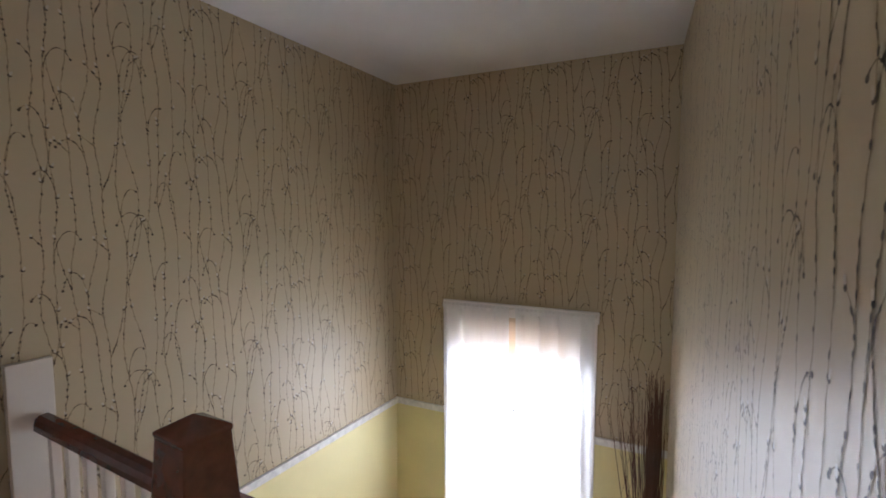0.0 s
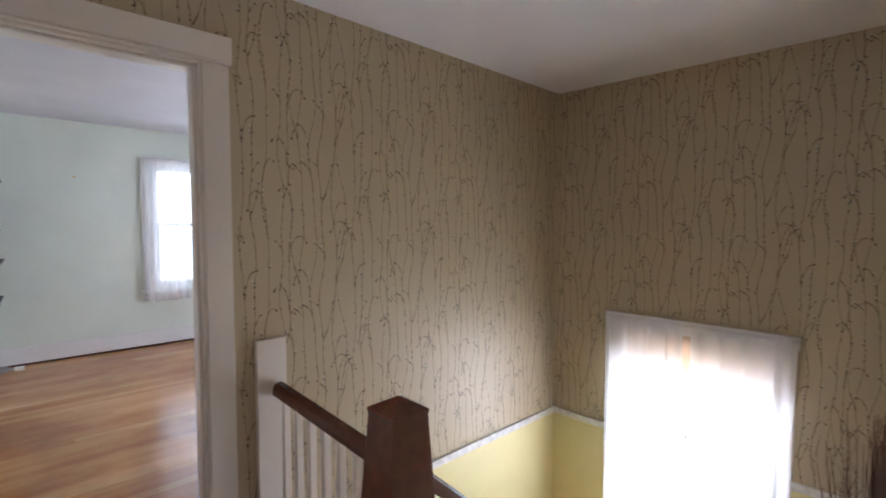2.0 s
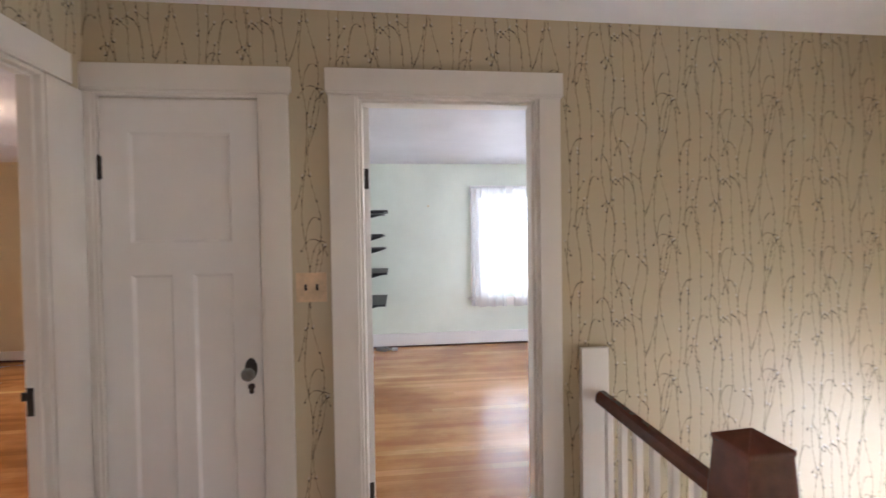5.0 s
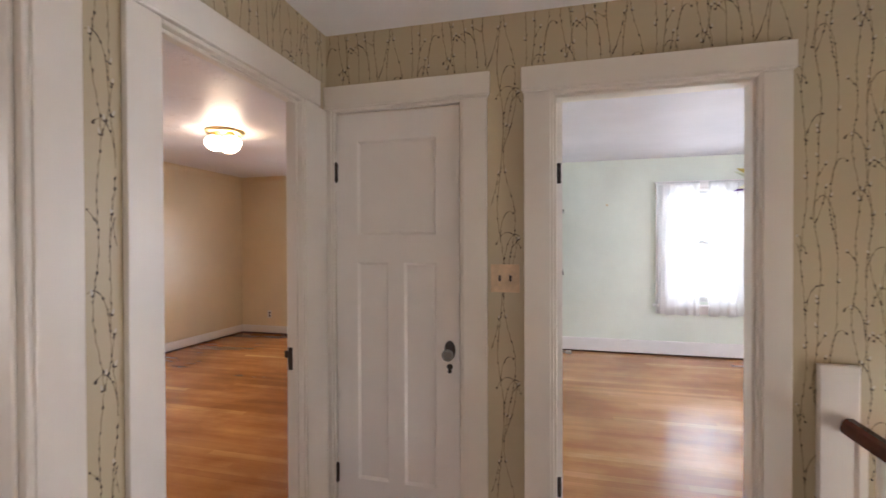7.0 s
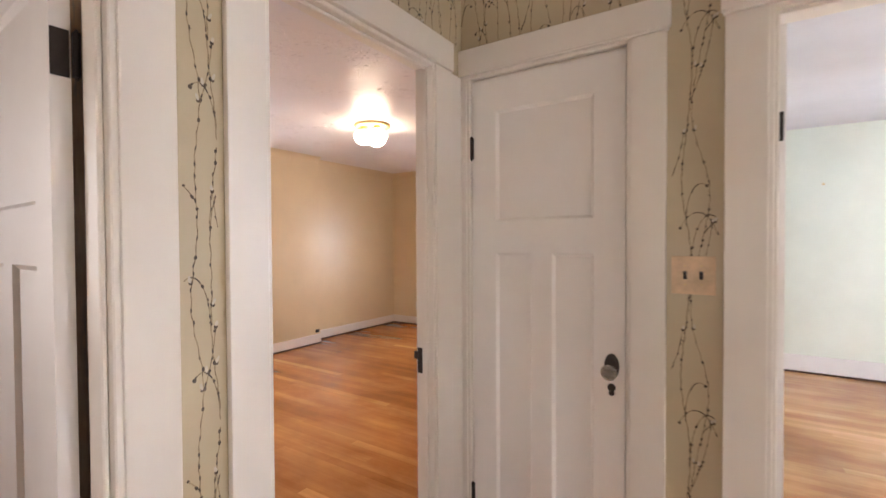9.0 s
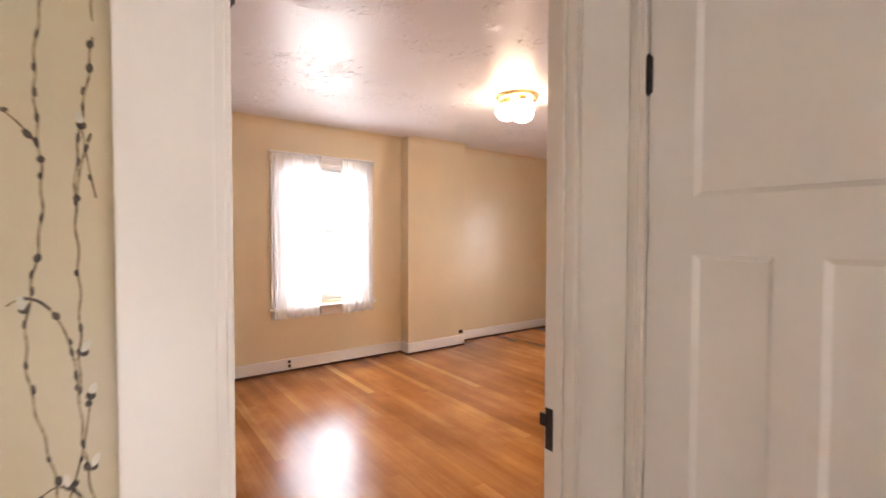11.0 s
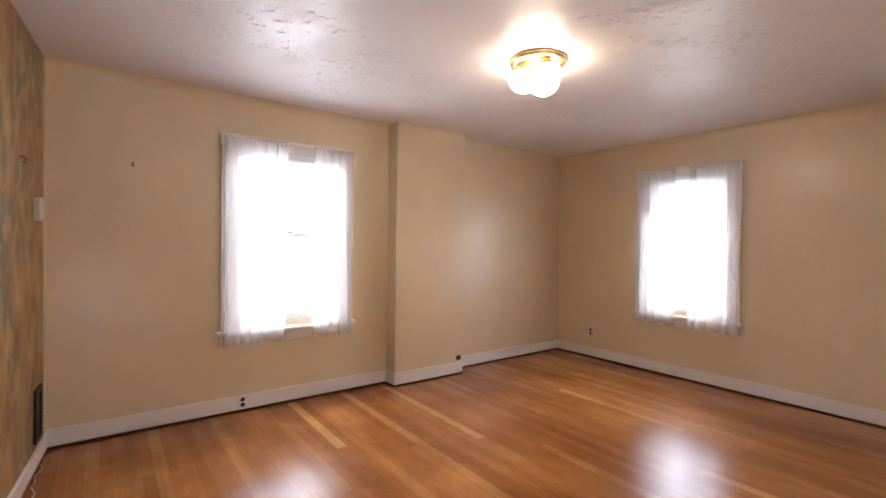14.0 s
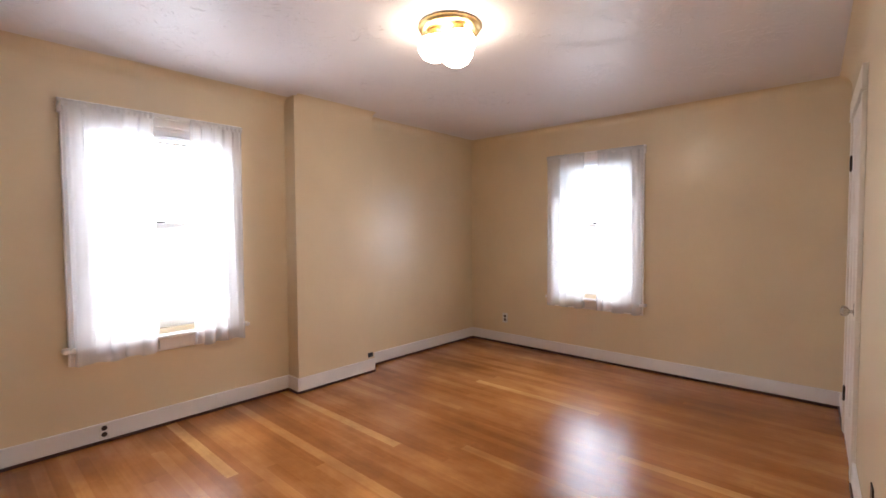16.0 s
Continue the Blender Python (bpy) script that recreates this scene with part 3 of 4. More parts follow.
knob_set(leaf, W_CR - 0.06, 0.0, 0.88, -1, False)
# dark strip on the hinge edge, standing in for the shaded gap beside the casing
bm = bmesh.new()
box(bm, -0.004, -0.0005, 0.0005, 0.0345, 0.0, 1.985)
part("gap_shade", bm, M_SHOE, leaf, "dark strip for the shade in the hinge gap")

# side room door, swung into the side room
door_4 = casing("door_4", wall_d, bath_hole[0], bath_hole[1], 2.0, "white painted door frame to the side room", 0.10, 0.11, 0.105, 0.105)
leaf = thing("side_room_door", pose(-1.030, 1.039, 0.006, 0, 0, 178), "white three-panel door opened into the side room", "door")
bm = bmesh.new()
door_leaf(bm, 0.70, 1.985, 0.035, three_panels(0.70, 1.985))
part("leaf", bm, M_DOOR, leaf)
for z in (1.692, 0.24):
    hinge(leaf, -0.006, -0.008, z)
    bm = bmesh.new()
    box(bm, -0.0025, -0.0003, 0.003, 0.034, z - 0.047, z + 0.047)
    part("hinge_plate", bm, M_IRON, leaf, "blackened hinge plate on the door edge")
knob_set(leaf, 0.64, 0.035, 0.88, 1)

# bedroom closet door, shut, in the east wall
door_5 = casing("door_5", wall_g, g_closet[0], g_closet[1], 2.0, "white painted closet door frame in the bedroom", 0.03, 0.10, 0.10)
leaf = thing("bedroom_closet_door", wall_m(wall_g, g_closet[0] + 0.016, -0.012, 0.006), "shut white panelled bedroom closet door with metal knob", "door")
W_BC = g_closet[1] - g_closet[0] - 0.032
bm = bmesh.new()
door_leaf(bm, W_BC, 1.985, 0.035, three_panels(W_BC, 1.985))
part("leaf", bm, M_DOOR, leaf)
for z in (1.72, 0.26):
    hinge(leaf, 0.0, -0.006, z)
knob_set(leaf, W_BC - 0.05, 0.0, 0.88, -1)


# ---- windows ----
def window(name, w_ob, h, label, cas=0.10, thick=0.18):
    """Double-hung window in the opening h = (s0, s1, z0, z1) of a wall."""
    win = thing(name, w_ob.matrix_basis.copy(), label, "window", "", "structure")
    s0, s1, z0, z1 = h

    def piece(nm, dims, bev=0.003, mat=None, lab=""):
        bm = bmesh.new()
        for d in dims:
            box(bm, *d)
        soften(bm, bev, 1)
        return part(nm, bm, mat or M_TRIM_W, win, lab)

    piece("casing", [(s0 - cas, s0, -0.02, -0.0005, z0 - 0.03, z1)])
    piece("casing", [(s1, s1 + cas, -0.02, -0.0005, z0 - 0.03, z1)])
    piece("head_casing", [(s0 - cas - 0.01, s1 + cas + 0.01, -0.026, -0.0005, z1 + 0.0005, z1 + cas * 0.8)])
    piece("window_sill", [(s0 - cas - 0.03, s1 + cas + 0.03, -0.06, 0.05, z0 - 0.062, z0 - 0.032)], 0.008)
    piece("apron", [(s0 - cas, s1 + cas, -0.018, -0.0005, z0 - 0.145, z0 - 0.063)])
    piece("lining", [(s0 - 0.002, s0 + 0.02, 0.0, thick, z0, z1), (s1 - 0.02, s1 + 0.002, 0.0, thick, z0, z1), (s0 + 0.021, s1 - 0.021, 0.0, thick, z1 - 0.02, z1 + 0.002), (s0 + 0.021, s1 - 0.021, 0.051, thick, z0 - 0.032, z0 + 0.004)], 0.002)
    zm = (z0 + z1) / 2 + 0.02
    for nm, a, b, y in (("upper_sash", zm - 0.02, z1 - 0.021, 0.085), ("lower_sash", z0 + 0.005, zm + 0.02, 0.045)):
        sash = piece(nm, [(s0 + 0.021, s0 + 0.066, y, y + 0.035, a, b), (s1 - 0.066, s1 - 0.021, y, y + 0.035, a, b), (s0 + 0.0665, s1 - 0.0665, y, y + 0.035, b - 0.04, b), (s0 + 0.0665, s1 - 0.0665, y, y + 0.035, a, a + (0.06 if nm == "lower_sash" else 0.04))], 0.004, M_SASH)
        bm = bmesh.new()
        box(bm, s0 + 0.062, s1 - 0.062, y + 0.015, y + 0.019, a + 0.036, b - 0.036)
        g = part("pane", bm, M_GLASS, sash)
        g.visible_shadow = False
    bm = bmesh.new()
    box(bm, (s0 + s1) / 2 - 0.03, (s0 + s1) / 2 + 0.03, 0.03, 0.046, zm + 0.02, zm + 0.034)
    soften(bm, 0.003, 1)
    part("sash_lock", bm, M_IRON, win, "dark metal sash lock")
    return win


window("window_1", wall_e, w1, "double-hung bedroom window with cream painted casing", 0.11)
window("window_2", wall_f, w2, "double-hung bedroom window with cream painted casing", 0.10)
window("window_3", wall_gn, gw, "double-hung window in the green bedroom", 0.11)
# window_5 is unseen, added round the hall fill lamp
window("window_5", wall_h2, hall_fill_win, "unseen double-hung window added to light the landing", 0.09, 0.16)
window("window_6", wall_sw, side_win, "double-hung side room window", 0.09, 0.16)
window("window_7", wall_ge, ge_win, "double-hung window in the green bedroom", 0.1, 0.16)
window("window_4", wall_b, stair_win, "double-hung stairwell window with white casing", 0.09, 0.16)


def curtain(name, w_ob, s0, s1, z_top, z_bot, y, folds, seed, label, cloth, flare=0.0, group="sheer curtains"):
    """One hanging panel of voile with uneven folds and a gathered heading."""
    rng = random.Random(seed)
    cols, rows = 130, 26
    ph = [rng.uniform(0, 6.28) for _ in range(4)]
    bm = bmesh.new()
    grid = []
    for r in range(rows + 1):
        v = r / rows
        line = []
        for c in range(cols + 1):
            u = c / cols
            amp = 0.007 + 0.015 * min(1, v * 1.8)
            pull = u + 0.035 * math.sin(u * 5.1 + ph[3]) * v
            wave = pull * folds * 6.28 + ph[0] + 0.5 * math.sin(v * 2.2 + ph[1])
            dy = amp * (math.sin(wave) + 0.4 * math.sin(2.3 * wave + ph[2] + v))
            tuck = 0.55 * (s1 - s0) / folds * (0.35 + 0.65 * v)
            x = s0 + (s1 - s0) * u + flare * v * (u - 0.5) + tuck * 0.62 * math.sin(wave + 1.2) * min(1.0, 6 * u, 6 * (1 - u))
            z = z_top + (z_bot - z_top) * v + (0.01 * math.sin(u * 17 + ph[1]) * v if r > rows - 2 else 0)
            line.append(bm.verts.new((x, y + dy, z)))
        grid.append(line)
    for r in range(rows):
        for c in range(cols):
            bm.faces.new((grid[r][c], grid[r][c + 1], grid[r + 1][c + 1], grid[r + 1][c]))
    ob = thing(name, w_ob.matrix_basis.copy(), label, "curtain", group)
    panel = part("panel", bm, cloth, ob, "", True)
    bm = bmesh.new()
    n = int((s1 - s0) * 70)
    prev = None
    for i in range(n + 1):
        a = s0 + (s1 - s0) * i / n
        d = 0.012 + (0.006 if i % 2 else 0.0) * rng.uniform(0.6, 1.2)
        ring = [bm.verts.new(v) for v in ((a, y - d, z_top - 0.022), (a, y - d - 0.003, z_top), (a, y - d * 0.6, z_top + 0.014 + 0.006 * rng.random()), (a, y + 0.012, z_top))]
        if prev:
            for k in range(3):
                bm.faces.new((prev[k], prev[k + 1], ring[k + 1], ring[k]))
        prev = ring
    part("heading", bm, cloth, panel, "gathered rod-pocket heading")
    return ob


def curtain_rod(w_ob, s0, s1, z, y):
    ob = thing("curtain_rod", wall_m(w_ob, 0, 0, 0), "thin white curtain rod over the window", "curtain rod", "curtain rods")
    bm = bmesh.new()
    cyl(bm, (s0, y, z), (s1, y, z), 0.006, seg=10)
    part("rod", bm, M_WHITE, ob)
    for s in (s0, s1):
        bm = bmesh.new()
        box(bm, s - 0.006, s + 0.006, y, -0.021, z - 0.012, z + 0.008)
        part("bracket", bm, M_WHITE, ob)


sheer = "sheer white voile curtain panel hung on the window"
for ob, h, gap, drop, sd in ((wall_e, w1, (0.45, 0.66), 0.135, 3), (wall_f, w2, (0.42, 0.56), 0.13, 9), (wall_gn, gw, (0.44, 0.54), 0.15, 15)):
    a, b = h[0] - 0.105, h[1] + 0.105
    zt = h[3] + 0.055
    wd = b - a
    curtain_rod(ob, a - 0.004, b + 0.004, zt, -0.045)
    curtain("curtain", ob, a, a + wd * gap[0], zt, h[2] - drop, -0.062, 5, sd, sheer, M_SHEER)
    curtain("curtain", ob, a + wd * gap[1], b, zt, h[2] - drop, -0.062, 5, sd + 1, sheer, M_SHEER)
a, b = stair_win[0] - 0.08, stair_win[1] + 0.08
curtain_rod(wall_b, a - 0.004, b + 0.004, stair_win[3] + 0.05, -0.045)
curtain("curtain", wall_b, a, a + 0.47, stair_win[3] + 0.05, stair_win[2] - 0.1, -0.062, 4, 21, sheer, M_VOILE)
curtain("curtain", wall_b, b - 0.49, b, stair_win[3] + 0.05, stair_win[2] - 0.1, -0.062, 4, 22, sheer, M_VOILE)


# ---- trim ----
def baseboard(name, p0, p1, gaps=(), h=0.125, shoe=True, label="white painted baseboard with dark shoe moulding"):
    length = math.hypot(p1[0] - p0[0], p1[1] - p0[1])
    ob = thing(name, along(p0, p1), label, "baseboard", "", "structure")
    cuts = [0.0]
    for g in sorted(gaps):
        cuts += [g[0], g[1]]
    cuts.append(length)
    for a, b in zip(cuts[::2], cuts[1::2]):
        if b - a < 0.02:
            continue
        bm = bmesh.new()
        box(bm, a, b, -0.016, -0.0005, 0.018, h)
        soften(bm, 0.004)
        part("board", bm, M_TRIM_W, ob)
        if h > 0.15:
            bm = bmesh.new()
            box(bm, a, b, -0.021, -0.0005, h + 0.0005, h + 0.018)
            soften(bm, 0.006)
            part("cap", bm, M_TRIM_W, ob)
        if shoe:
            bm = bmesh.new()
            box(bm, a, b, -0.024, -0.0005, 0.0005, 0.0175)
            soften(bm, 0.005)
            part("shoe_moulding", bm, M_SHOE, ob, "dark stained shoe moulding")
    return ob


CH_X, CH_Y0, CH_Y1 = -4.465, 3.905, 4.69
baseboard("baseboard_west_a", S1, (-4.62, CH_Y0))
baseboard("baseboard_west_b", (-4.62, CH_Y1), (-4.62, 6.37))
baseboard("baseboard_chimney", (CH_X, CH_Y0), (CH_X, CH_Y1))
baseboard("baseboard_chimney_side", (-4.62, CH_Y0), (CH_X + 0.016, CH_Y0))
baseboard("baseboard_north", (-4.62, 6.37), G0)
baseboard("baseboard_east", G0, G1, [(g_closet[0] - 0.1, g_closet[1] + 0.1), (g_hole[0] - 0.02, G_LEN)])
baseboard("baseboard_south", G1, S1, [], 0.11, False, "white painted baseboard under the old paper")
baseboard("baseboard_green_north", (0.0, 6.33), (3.4, 6.33), [], 0.16)
baseboard("baseboard_green_west", (0.0, 2.465), (0.0, 6.33), [], 0.16)
baseboard("baseboard_green_east", (3.4, 6.33), (3.4, 2.465), [], 0.16)

# chimney breast
bm = bmesh.new()
box(bm, -4.6205, CH_X, CH_Y0, CH_Y1, 0, CEIL)
tagged(part("chimney_breast", bm, M_CREAM), "cream painted chimney breast in the bedroom wall", "chimney breast", "", "structure")

# chair rail and the yellow dado of the stairwell
for nm, p0, p1, gap in (("north", (1.30, A_Y), (B_X, A_Y), None), ("east", (B_X, A_Y), (B_X2, 0.51), (stair_win[0] - 0.09, stair_win[1] + 0.09))):
    m = along(p0, p1)
    ln = math.hypot(p1[0] - p0[0], p1[1] - p0[1])
    for a, b in ([(0.0, ln)] if gap is None else [(0.0, gap[0]), (gap[1], ln)]):
        bm = bmesh.new()
        box(bm, a, b, -0.018, -0.0005, -0.015, 0.03)
        soften(bm, 0.005)
        tagged(part("trim_chair_rail_" + nm, bm, M_WHITE, None, "", False, m), "white chair rail round the stairwell", "chair rail", "", "structure")
        bm = bmesh.new()
        box(bm, a, b, -0.004, -0.0005, LOW, -0.0155)
        tagged(part("wall_dado_" + nm, bm, M_YELLOW, None, "", False, m), "yellow painted wall below the chair rail", "wall", "", "structure")

# ---- stairs and railing ----
stairs = thing("stairs", pose(1.27, 0, 0), "dark wooden stairs going down from the landing", "stairs", "", "structure")
for i in range(1, 7):
    bm = bmesh.new()
    box(bm, 0.2 * (i - 1) - 0.02, 0.2 * i, 0.25, 1.50, -0.18 * i - 0.03, -0.18 * i)
    soften(bm, 0.006, 1)
    part("tread", bm, M_MAHOG, stairs)
    bm = bmesh.new()
    box(bm, 0.2 * (i - 1), 0.2 * (i - 1) + 0.015, 0.25, 1.50, -0.18 * i, -0.18 * (i - 1) - 0.031)
    part("riser", bm, M_TRIM, stairs)

NX, NY = 1.30, 1.55
rail = thing("stair_railing", pose(0, 0, 0), "mahogany handrail and square newel with white balusters", "railing")
bm = bmesh.new()
# newel: tapering shaft and flat pyramid cap
prof = [(0.092, -0.25), (0.092, 0.42), (0.068, 0.805), (0.071, 0.812), (0.071, 0.822), (0.0, 0.858)]
rings = []
for r, z in prof[:-1]:
    rings.append([bm.verts.new((NX + sx * r, NY + sy * r, z)) for sx, sy in ((-1, -1), (1, -1), (1, 1), (-1, 1))])
apex = bm.verts.new((NX, NY, 0.862))
bm.faces.new(rings[0][::-1])
for a, b in zip(rings, rings[1:]):
    for i in range(4):
        bm.faces.new((a[i], a[(i + 1) % 4], b[(i + 1) % 4], b[i]))
for i in range(4):
    bm.faces.new((rings[-1][i], rings[-1][(i + 1) % 4], apex))
soften(bm, 0.004, 2)
part("newel_post", bm, M_MAHOG, rail, "square mahogany newel with pyramid cap")


def rail_bar(bm, a, b, w=0.029, h=0.05):
    a, b = Vector(a), Vector(b)
    d = (b - a).normalized()
    side = Vector((0, 0, 1)).cross(d).normalized()
    up = d.cross(side)
    prof = [(-w, -h * 0.5), (w, -h * 0.5), (w, -h * 0.1), (w * 0.85, h * 0.3), (w * 0.4, h * 0.5), (-w * 0.4, h * 0.5), (-w * 0.85, h * 0.3), (-w, -h * 0.1)]
    r0 = [bm.verts.new(a + side * p[0] + up * p[1]) for p in prof]
    r1 = [bm.verts.new(b + side * p[0] + up * p[1]) for p in prof]
    for i in range(8):
        bm.faces.new((r0[i], r0[(i + 1) % 8], r1[(i + 1) % 8], r1[i]))
    bm.faces.new(r0[::-1])
    bm.faces.new(r1)


bm = bmesh.new()
rail_bar(bm, (1.225, A_Y - 0.03, 0.69), (NX, NY + 0.06, 0.625))
part("handrail", bm, M_MAHOG, rail, "mahogany handrail")
bm = bmesh.new()
rail_bar(bm, (NX + 0.06, NY, 0.60), (2.75, NY, -0.70))
part("stair_handrail", bm, M_MAHOG, rail, "mahogany handrail going down the stairs")
bm = bmesh.new()
box(bm, 1.135, 1.262, A_Y - 0.028, A_Y - 0.0005, 0.0, 0.905)
soften(bm, 0.004)
part("wall_board", bm, M_TRIM, rail, "white painted end board on the wall")
for i in range(7):
    f = (i + 0.6) / 7.2
    bm = bmesh.new()
    x, y = 1.225 + (NX - 1.225) * f, A_Y - 0.03 + (NY + 0.06 - A_Y + 0.03) * f
    box(bm, x - 0.014, x + 0.014, y - 0.014, y + 0.014, 0.0, 0.665 - 0.065 * f)
    soften(bm, 0.002, 1)
    part("baluster", bm, M_TRIM, rail)

# ---- ceiling lamp of the cream bedroom ----
LX, LY = -2.76, 3.84
lamp = thing("ceiling_lamp", pose(LX, LY, CEIL), "lit brass ceiling lamp with three opal glass shades", "ceiling lamp")
bm = bmesh.new()
lathe(bm, [(0.05, -0.0005), (0.165, -0.0005), (0.168, -0.012), (0.16, -0.026), (0.14, -0.03), (0.05, -0.022)], (0, 0, 0), "Z", 40)
part("canopy", bm, M_BRASS, lamp, "round polished brass pan", True)
for i in range(3):
    a = radians(90 + 120 * i + 15)
    cx, cy = 0.078 * math.cos(a), 0.078 * math.sin(a)
    bm = bmesh.new()
    lathe(bm, [(0.03, -0.025), (0.034, -0.05), (0.05, -0.052), (0.05, -0.06)], (cx, cy, 0), "Z", 20)
    holder = part("holder", bm, M_BRASS, lamp, "brass shade holder")
    bm = bmesh.new()
    lathe(bm, [(0.045, -0.058), (0.074, -0.072), (0.09, -0.102), (0.088, -0.134), (0.066, -0.166), (0.032, -0.184), (0.004, -0.188)], (cx, cy, 0), "Z", 24)
    part("shade", bm, M_OPAL, holder, "glowing white opal glass shade", True)


# ---- printed wallpaper branches ----
def branch_tile(seed, wide=0.52, high=0.64):
    """One repeat of the print: ribbons of stems and arching shoots, beads and catkins. Lists of (kind, quad or polygon)."""
    rng = random.Random(seed)
    shapes = []

    def ribbon(pts, w0, w1, kind=0):
        n = len(pts) - 1
        for i in range(n):
            (x0, z0), (x1, z1) = pts[i], pts[i + 1]
            d = math.hypot(x1 - x0, z1 - z0) or 1e-6
            nx, nz = -(z1 - z0) / d, (x1 - x0) / d
            a, b = w0 + (w1 - w0) * i / n, w0 + (w1 - w0) * (i + 1) / n
            shapes.append((kind, [(x0 - nx * a, z0 - nz * a), (x0 + nx * a, z0 + nz * a), (x1 + nx * b, z1 + nz * b), (x1 - nx * b, z1 - nz * b)]))

    def oval(x, z, rx, rz, turn, kind):
        c, s = math.cos(turn), math.sin(turn)
        ring = []
        for i in range(8):
            a = i * math.pi / 4
            px, pz = rx * math.cos(a), rz * math.sin(a)
            ring.append((x + px * c - pz * s, z + px * s + pz * c))
        shapes.append((kind, ring))

    def beads(pts, gap):
        run = 0.0
        nxt = rng.uniform(0.3, 1.0) * gap
        for (x0, z0), (x1, z1) in zip(pts, pts[1:]):
            d = math.hypot(x1 - x0, z1 - z0)
            run += d
            if run >= nxt:
                nxt = run + gap * rng.choice((0.35, 0.5, 0.9, 1.4, 2.0, 2.6))
                t = math.atan2(z1 - z0, x1 - x0) - math.pi / 2
                oval(x1 + rng.uniform(-0.0015, 0.0015), z1, rng.choice((0.0018, 0.0022, 0.0036)), rng.choice((0.0042, 0.0054, 0.0060)), t, 1)
                if rng.random() < 0.10:
                    side = rng.choice((-1, 1))
                    oval(x1 + side * 0.0065, z1 + 0.006, 0.0036, 0.0085, t - side * 0.4, 2)
                    oval(x1 + side * 0.0045, z1 - 0.002, 0.0046, 0.0046, 0, 1)

    stems = []
    for i in range(10):
        x0 = wide * (i + 0.5 + rng.uniform(-0.35, 0.35)) / 10
        a1, a2 = rng.uniform(0.006, 0.026), rng.uniform(0.002, 0.007)
        p1, p2, p3 = rng.uniform(0, 6.28), rng.uniform(0, 6.28), rng.uniform(0, 6.28)
        f = lambda z, x0=x0, a1=a1, a2=a2, p1=p1, p2=p2, p3=p3: x0 + a1 * math.sin(2 * math.pi * z / high + p1) + a2 * math.sin(4 * math.pi * z / high + p2) + 0.0012 * math.sin(26 * math.pi * z / high + p3)
        pts = [(f(high * k / 72), high * k / 72) for k in range(73)]
        w = rng.choice((0.0011, 0.0013, 0.0016))
        ribbon(pts, w, w)
        beads(pts, 0.028)
        stems.append(f)
    for i in range(22):
        f = stems[(i * 3) % 10]
        z0 = high * ((i * 0.37 + rng.uniform(0, 0.1)) % 1)
        x0 = f(z0)
        side = rng.choice((-1, 1))
        kind = 0 if i % 2 == 0 else 1 + (i // 2) % 2
        pts = []
        if kind == 0:      # shoot that arches right over and droops
            hgt, rad, end = rng.uniform(0.10, 0.18), rng.uniform(0.036, 0.066), rng.uniform(1.6, 2.6)
            for k in range(19):
                u = k / 18
                pts.append((x0 + side * rad * (1 - math.cos(u * end)), z0 + hgt * math.sin(u * end)))
        elif kind == 1:    # short leaning twig
            ln = rng.uniform(0.04, 0.08)
            an = rng.uniform(0.35, 0.9)
            for k in range(9):
                u = k / 8
                pts.append((x0 + side * ln * math.sin(an) * u, z0 + ln * math.cos(an) * u - 0.012 * u * u))
        else:              # long rising shoot crossing its neighbours
            ln = rng.uniform(0.13, 0.24)
            an = rng.uniform(0.2, 0.4)
            for k in range(17):
                u = k / 16
                pts.append((x0 + side * ln * math.sin(an) * (u + 0.15 * math.sin(3.1 * u)), z0 + ln * math.cos(an) * u))
        ribbon(pts, 0.0014, 0.0010)
        if kind == 0:
            ribbon(pts[9:14], 0.0016, 0.0016, 1)
        beads(pts, 0.022)
        ex, ez = pts[-1]
        oval(ex, ez, 0.0048, 0.0052, 0.3, 1)
        if kind:
            oval(ex + side * 0.002, ez + 0.008, 0.0040, 0.0066, -side * 0.3, 2)
            oval(ex - side * 0.001, ez + 0.001, 0.0036, 0.0030, 0.2, 1)
    return shapes


TILE = branch_tile(4)
TILE_W, TILE_H = 0.52, 0.64


def paper_print(w_ob, s_range, z_range, blocks, off=(0.0, 0.0), name="wallpaper_print"):
    """Repeats the print over a wall, leaving out the blocks (s0, s1, z0, z1)."""
    verts, faces, mats = [], [], []
    ni0, ni1 = math.floor((s_range[0] - off[0]) / TILE_W) - 1, math.ceil((s_range[1] - off[0]) / TILE_W) + 1
    nk0, nk1 = math.floor((z_range[0] - off[1]) / TILE_H) - 1, math.ceil((z_range[1] - off[1]) / TILE_H) + 1
    for i in range(ni0, ni1):
        for k in range(nk0, nk1):
            ox, oz = off[0] + i * TILE_W, off[1] + k * TILE_H
            for kind, ring in TILE:
                pts = [(x + ox, z + oz) for x, z in ring]
                if not all(s_range[0] < x < s_range[1] and z_range[0] < z < z_range[1] for x, z in pts):
                    continue
                if any(b[0] < x < b[1] and b[2] < z < b[3] for b in blocks for x, z in pts):
                    continue
                base = len(verts)
                y = -0.0006 - 0.0003 * kind
                verts.extend((x, y, z) for x, z in pts)
                faces.append(tuple(range(base, base + len(pts))))
                mats.append(kind)
    me = bpy.data.meshes.new(name)
    me.from_pydata(verts, [], faces)
    for mt in (M_STEM, M_BUD, M_CATKIN):
        me.materials.append(mt)
    me.polygons.foreach_set("material_index", mats)
    ob = new(name, me)
    ob.parent = w_ob
    return tagged(ob, "printed brown budding branches", "", "", "stuff")


